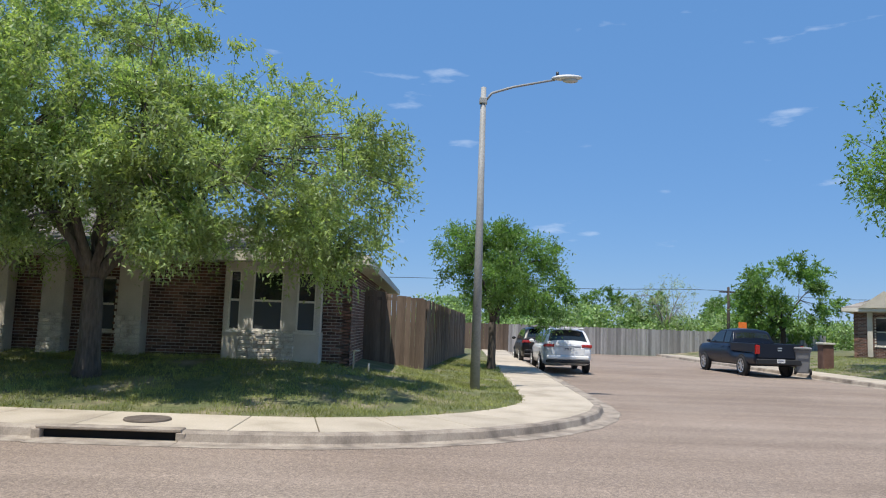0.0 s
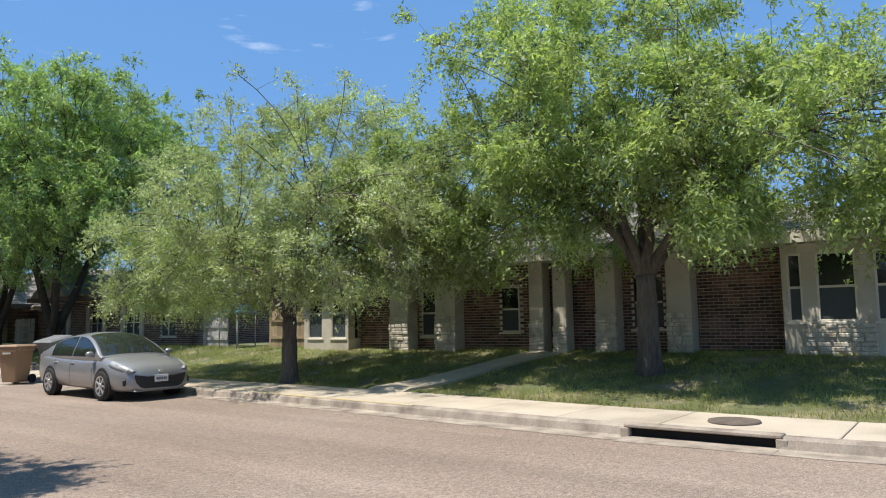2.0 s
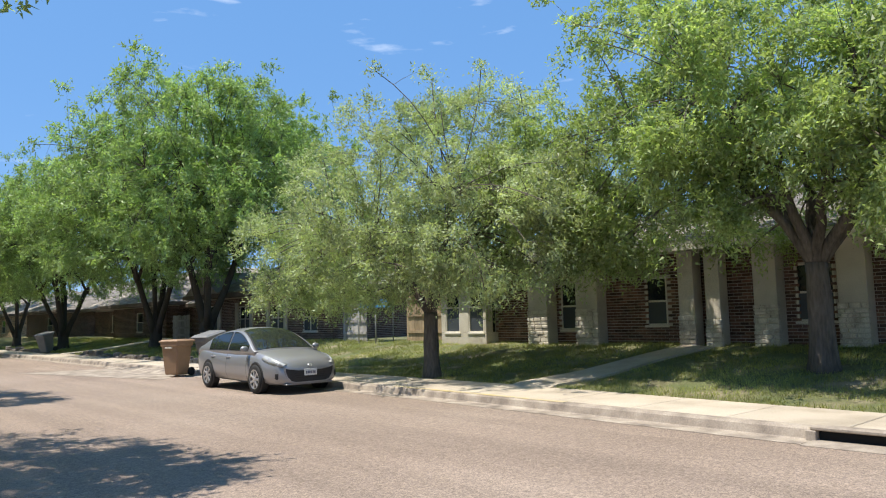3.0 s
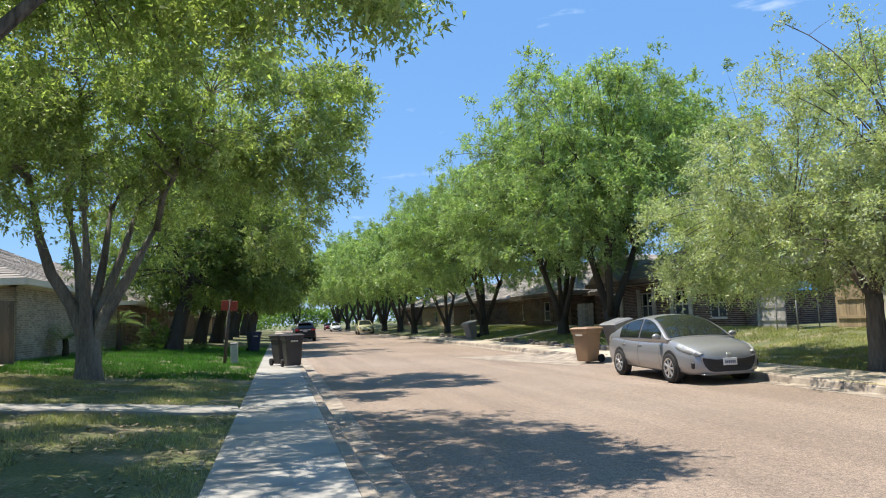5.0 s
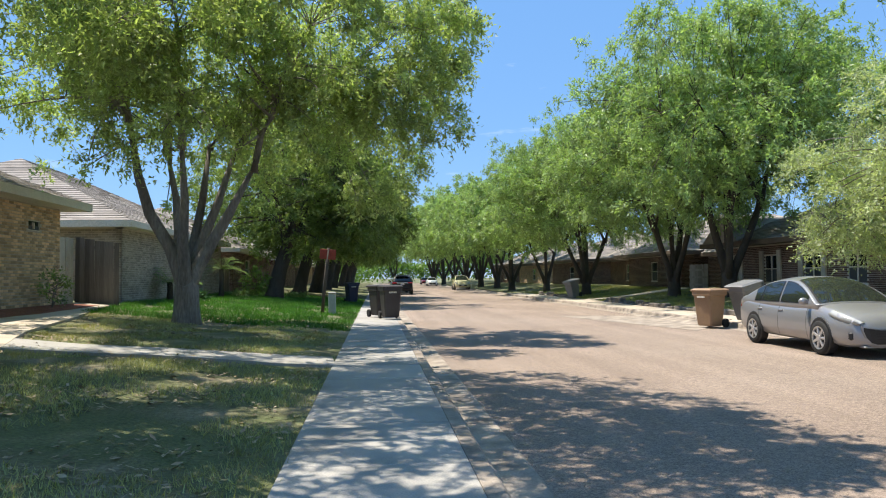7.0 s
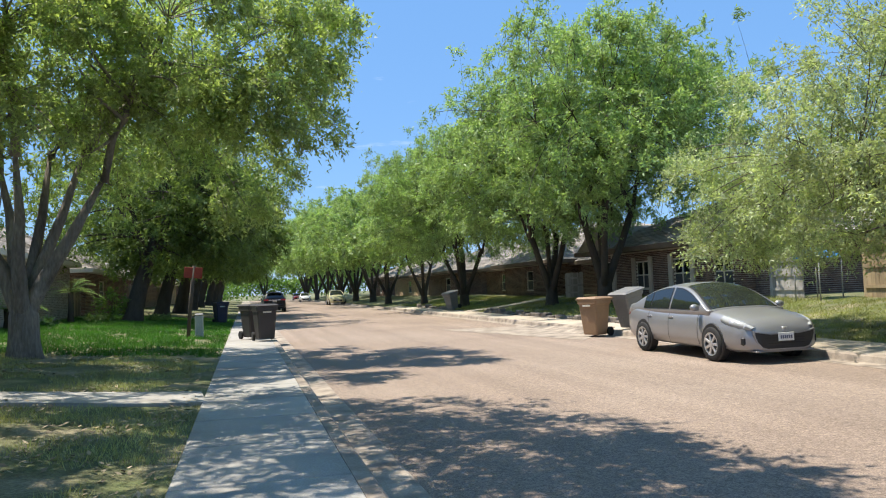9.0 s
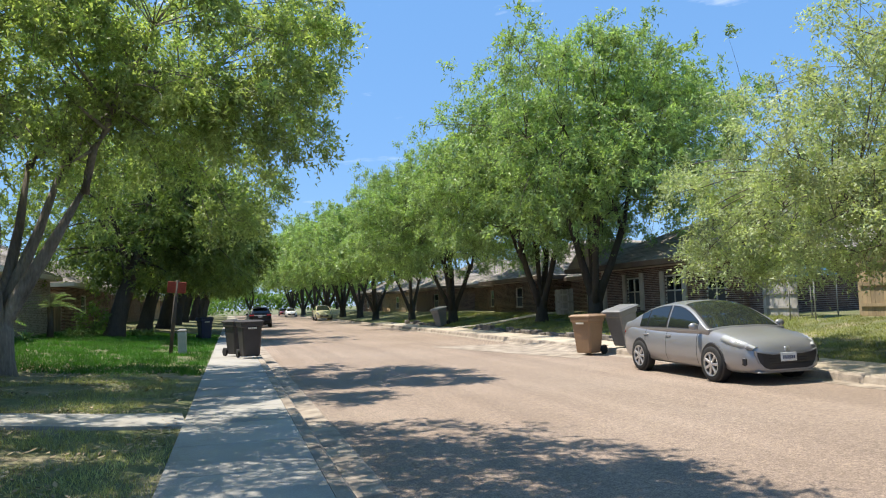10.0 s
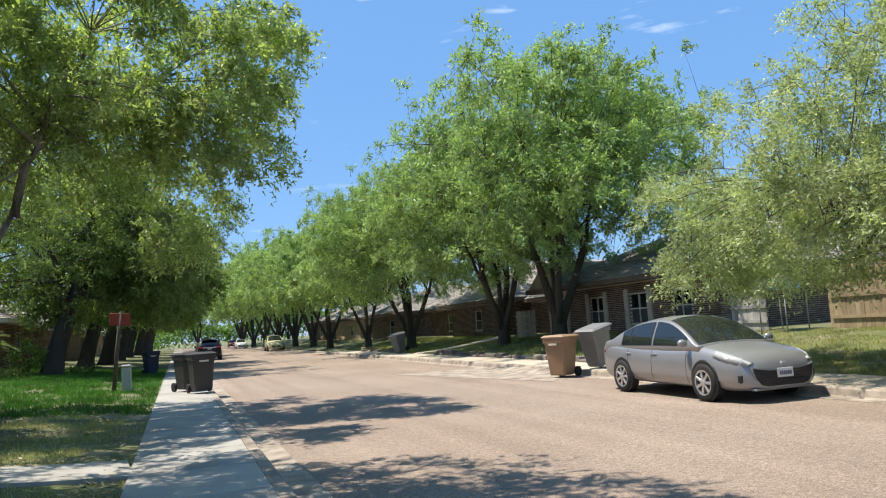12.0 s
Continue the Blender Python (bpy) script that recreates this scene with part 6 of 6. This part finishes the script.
part("case", box_bm(-0.13, -0.13, -0.05, 0.13, 0.13, 0.72, 0.02), material("pedestal_paint", [(0.30, 0.34, 0.31), (0.36, 0.40, 0.37)], 3, 40, 0.6), ped)
part("cap", box_bm(-0.14, -0.14, 0.724, 0.14, 0.14, 0.8, 0.03), M_steel, ped)
mp = thing("thin_post", pose(27.0, -20.6, right_z(27, -20.6)), "thin dark post on the lawn across the street", "post")
tube_part("post", [(0, 0, -0.05), (0, 0, 1.1)], 0.03, M_black, mp, 6)
tube_part("stake", [(0.1, 0.12, -0.05), (0.05, 0.1, 1.0)], 0.02, M_black, mp, 6)
tp = thing("blue_canopy", pose(16.5, 20.2, far_z(16.5, 20.2)), "small blue plastic play canopy against the fence", "canopy")
M_blue = material("blue_plastic", [(0.02, 0.16, 0.42), (0.03, 0.22, 0.5)], 3, 40, 0.4, bump=0.05)
bm = bmesh.new()
q = [bm.verts.new(p) for p in ((-0.45, -0.55, 1.25), (0.45, -0.55, 1.25), (0.45, 0.55, 1.25), (-0.45, 0.55, 1.25), (-0.45, 0, 1.55), (0.45, 0, 1.55))]
for f in ((0, 1, 5, 4), (2, 3, 4, 5), (0, 4, 3), (1, 2, 5), (3, 2, 1, 0)):
    bm.faces.new([q[i] for i in f])
part("top", bm, M_blue, tp)
for x in (-0.4, 0.4):
    for y in (-0.5, 0.5):
        tube_part("leg", [(x, y, -0.05), (x, y, 1.26)], 0.022, M_steel, tp, 6)
for x, y in ((62.0, -28.6), (60.0, -8.6)):
    up = thing("utility_pole", pose(x, y, 0), "wooden utility pole beyond the fence", "utility pole")
    tube_part("pole", [(0, 0, -0.2), (0, 0, 5.7)], [0.16, 0.1], M_darkbark, up, 8)
    part("crossarm", box_bm(-0.06, -0.8, 5.2, 0.06, 0.8, 5.32, 0.01), M_darkbark, up)
sg = thing("orange_sign", pose(38.5, -19.7, right_z(38.5, -19.7)), "small orange diamond road sign on a thin post", "road sign")
tube_part("post", [(0, 0, -0.1), (0, 0, 1.9)], 0.02, M_steel, sg, 6)
part("panel", box_bm(-0.015, -0.22, 1.75, 0.015, 0.22, 2.19, 0.004), material("orange_sheet", [(0.7, 0.16, 0.02), (0.8, 0.2, 0.03)], 3, 30, 0.5), sg)
mb = thing("brick_mailbox", pose(33.2, -21.3, right_z(33.2, -21.3)), "brick pillar mailbox with a cream cap", "mailbox")
part("pillar", box_bm(-0.25, -0.25, -0.1, 0.25, 0.25, 1.1, 0.01), M_brick, mb)
part("cap", box_bm(-0.31, -0.31, 1.104, 0.31, 0.31, 1.2, 0.02), M_cream, mb)
wires = thing("power_lines", Matrix(), "thin power lines strung between the poles", "power line")
for off in (-0.7, 0.7):
    pts = []
    for k in range(25):
        t = k / 24
        pts.append((56.0 + 8.0 * t, 20.0 - 70.0 * t + off, 5.35 - 0.35 * math.sin(t * 3 * math.pi) ** 2))
    tube_part("wire", pts, 0.012, M_black, wires, 4)


# ---------------- plants ----------------
def spray(name, label, category, m, n, length, width, mat, up=0.6, arch=0.5, seg=3, group="", seed=1):
    """A clump of arched blades from one root."""
    rng = np.random.default_rng(seed)
    e = thing(name, m, label, category, group)
    vs, fs = [], []
    for k in range(n):
        a = rng.uniform(0, 6.283)
        el = rng.uniform(up - 0.4, up + 0.5)
        L = length * rng.uniform(0.6, 1.15)
        d = Vector((math.cos(a), math.sin(a), 0))
        s = Vector((-d.y, d.x, 0))
        p = Vector((rng.normal() * 0.04, rng.normal() * 0.04, 0))
        b = len(vs)
        for i in range(seg + 1):
            t = i / seg
            w = width * (1 - t) * 0.5 + 0.003
            q = p + d * (L * t * math.cos(el)) + Vector((0, 0, L * t * math.sin(el) - arch * L * t * t))
            vs += [q + s * w, q - s * w]
        for i in range(seg):
            fs.append((b + 2 * i, b + 2 * i + 1, b + 2 * i + 3, b + 2 * i + 2))
    place("leaves", mesh_of("leaves", vs, fs, mat), e)
    return e


def palm(name, label, m, h, fronds, flen, mat, seed):
    e = thing(name, m, label, "palm")
    tube_part("trunk", [(0, 0, -0.1), (0.03, 0, h * 0.5), (0, 0.03, h)], [0.14, 0.11, 0.1], M_darkbark, e, 8)
    rng = np.random.default_rng(seed)
    vs, fs = [], []
    for k in range(fronds):
        a, el = rng.uniform(0, 6.283), rng.uniform(0.0, 1.2)
        d, s = Vector((math.cos(a), math.sin(a), 0)), Vector((-math.sin(a), math.cos(a), 0))
        for i in range(1, 15):
            t = i / 14
            L = flen
            c = Vector((0, 0, h)) + d * (L * t * math.cos(el)) + Vector((0, 0, L * t * math.sin(el) - 0.5 * L * t * t))
            for sg in (-1, 1):
                tip = c + s * sg * 0.28 * (1 - 0.6 * abs(t - 0.4)) + d * 0.12 + Vector((0, 0, -0.05))
                b = len(vs)
                vs += [c - d * 0.014, c + d * 0.014, tip]
                fs.append((b, b + 1, b + 2))
    place("fronds", mesh_of("fronds", vs, fs, mat), e)
    return e


palm("sago_palm", "dark green sago palm against the shaded wall", pose(-7.75, 29.2, near_z(-7.75, 29.2)), 0.7, 44, 1.35, M_leafD, 4)
palm("fan_palm", "small yellow-green palm by the orange brick house", pose(-7.1, 35.3, near_z(-7.1, 35.3)), 1.3, 30, 1.3, M_leafC, 6)
for k, (x, y) in enumerate([(-6.6, 38.6), (-6.9, 37.8), (-6.3, 39.6), (-4.3, 40.4), (-4.0, 41.3), (-4.6, 41.0), (-7.4, 33.0)]):
    spray("border_plant", "strappy bright green border plant under the trees", "plant", pose(x, y, near_z(x, y)), 90, 1.0, 0.06, M_leafC, 0.9, 0.6, group="border plants", seed=k)
bsh = make_tree("shrub", 51, 0.03, 0.3, [(0, 0, 0.75, 0.5, 0.5, 0.5)], 30, 5, 8, 0.12, M_leafD, M_darkbark, "dark rounded shrub at the tree's foot", limbs=4, twig_len=0.3, bough=1)
put_tree(bsh, -6.1, 39.2, near_z(-6.1, 39.2), 0, 1.15)
rose = make_tree("young_shrub", 53, 0.018, 0.2, [(0, 0, 0.55, 0.28, 0.28, 0.35)], 16, 4, 6, 0.1, M_leafC, M_bark, "small leafy yellow-green shrub in the mulch bed", limbs=4, twig_len=0.2, bough=1)
put_tree(rose, -8.2, 20.3, near_z(-8.2, 20.3), 0, 1.1)


# ---------------- grass ----------------
def grass(name, label, n, region, fn, mat, h, seed, keep=None):
    rng = np.random.default_rng(seed)
    x0, x1, y0, y1 = region
    X, Y = rng.uniform(x0, x1, n), rng.uniform(y0, y1, n)
    ok = np.array([(keep is None or keep(x, y)) and noise.noise(Vector((x * 1.1, y * 1.1, seed))) > -0.28 + 0.5 * (k % 3 == 0) for k, (x, y) in enumerate(zip(X, Y))])
    X, Y = X[ok], Y[ok]
    Z = np.array([fn(x, y) for x, y in zip(X, Y)]) - 0.01
    n = len(X)
    B = 3
    P = np.repeat(np.stack([X, Y, Z], 1), B, axis=0) + np.concatenate([rng.normal(size=(n * B, 2)) * 0.03, np.zeros((n * B, 1))], 1)
    a = rng.uniform(0, 6.283, n * B)
    s = np.stack([np.cos(a), np.sin(a), np.zeros(n * B)], 1) * 0.006 * (h / 0.07)
    hh = h * rng.uniform(0.5, 1.4, n * B)
    tip = P + np.stack([rng.normal(size=n * B) * h * 0.5, rng.normal(size=n * B) * h * 0.5, hh], 1)
    V = np.stack([P - s, P + s, tip], 1)
    return tagged(place(name, quads_np(name, V.reshape(-1, 3), n * B, mat, k=3)), label, "grass", kind="stuff")


def litter(name, label, n, region, fn, mat, seed):
    """Fallen leaves and dry thatch lying flat on the lawn, in drifts."""
    rng = np.random.default_rng(seed)
    x0, x1, y0, y1 = region
    P = np.stack([rng.uniform(x0, x1, n), rng.uniform(y0, y1, n)], 1)
    P = np.array([p for p in P if noise.noise(Vector((p[0] * 0.8, p[1] * 0.8, seed))) > 0.0])
    n = len(P)
    Z = np.array([fn(x, y) for x, y in P]) + rng.uniform(0.01, 0.05, n)
    c = np.concatenate([P, Z[:, None]], 1)
    a = rng.uniform(0, 6.283, n)
    ln = rng.uniform(0.02, 0.05, n)[:, None]
    d = np.stack([np.cos(a), np.sin(a), rng.normal(size=n) * 0.25], 1) * ln
    q = np.stack([-np.sin(a), np.cos(a), rng.normal(size=n) * 0.25], 1) * ln * 0.45
    V = np.stack([c - d, c + q, c + d, c - q], 1)
    return tagged(place(name, quads_np(name, V.reshape(-1, 3), n, mat)), label, "leaf litter", kind="stuff")


litter("leaf_litter", "dry tan leaf litter strewn on the shaded lawn", 9000, (-7.0, -0.75, 4.0, 22.0), near_z, material("dry_leaf", [(0.26, 0.19, 0.11), (0.40, 0.32, 0.21)], 3, 30, 0.85, bump=0, island=0.4), 12)


def off_path_near(x, y):
    return not (11.9 < y < 13.2 and x > -7) and not (x < -5.7 and 9.9 < y < 14) and not (x < -6.4 - (y - 12) * 0.12 and y < 25)


def off_path_far(x, y):
    return far_inset(x, y) > WALK_W + 0.1 and not (x < 16.2 and abs(y - (8.35 - 0.031 * (x - 10.4) ** 2)) < 0.56)


grass("grass_near", "patchy mown grass in the tree shade", 42000, (-8.0, -0.7, 4.0, 19.5), near_z, M_grassN, 0.065, 1, lambda x, y: off_path_near(x, y) and noise.noise(Vector((x * 0.7, y * 0.7, 9))) > -0.12)
grass("grass_lush", "lush bright green grass under the trees", 40000, (-8.0, -0.72, 19.5, 46.0), near_z, M_grassB, 0.11, 2, off_path_near)
grass("grass_corner", "sunlit mown grass of the corner lawn", 60000, (9.9, 17.0, -6.6, 21.0), far_z, M_grassA, 0.07, 3, off_path_far)
grass("grass_side", "mown grass verge along the side street", 14000, (16.0, 30.0, -6.5, -2.0), far_z, M_grassA, 0.08, 4, lambda x, y: far_inset(x, y) > WALK_W + 0.1 and y < -0.9 - 0.0 * x and (x < 20 or y < -2.8 - 0.1 * (x - 20)))
grass("grass_right", "sunlit lawn grass across the side street", 14000, (22.0, 40.0, -30.0, -20.0), right_z, M_grassA, 0.09, 5)
grass("grass_far", "shaded lawn grass along the far pavement", 26000, (11.4, 17.0, 21.0, 60.0), far_z, M_grassA, 0.11, 6, lambda x, y: far_inset(x, y) > WALK_W + 0.2 and not (39.1 < y < 40.9))
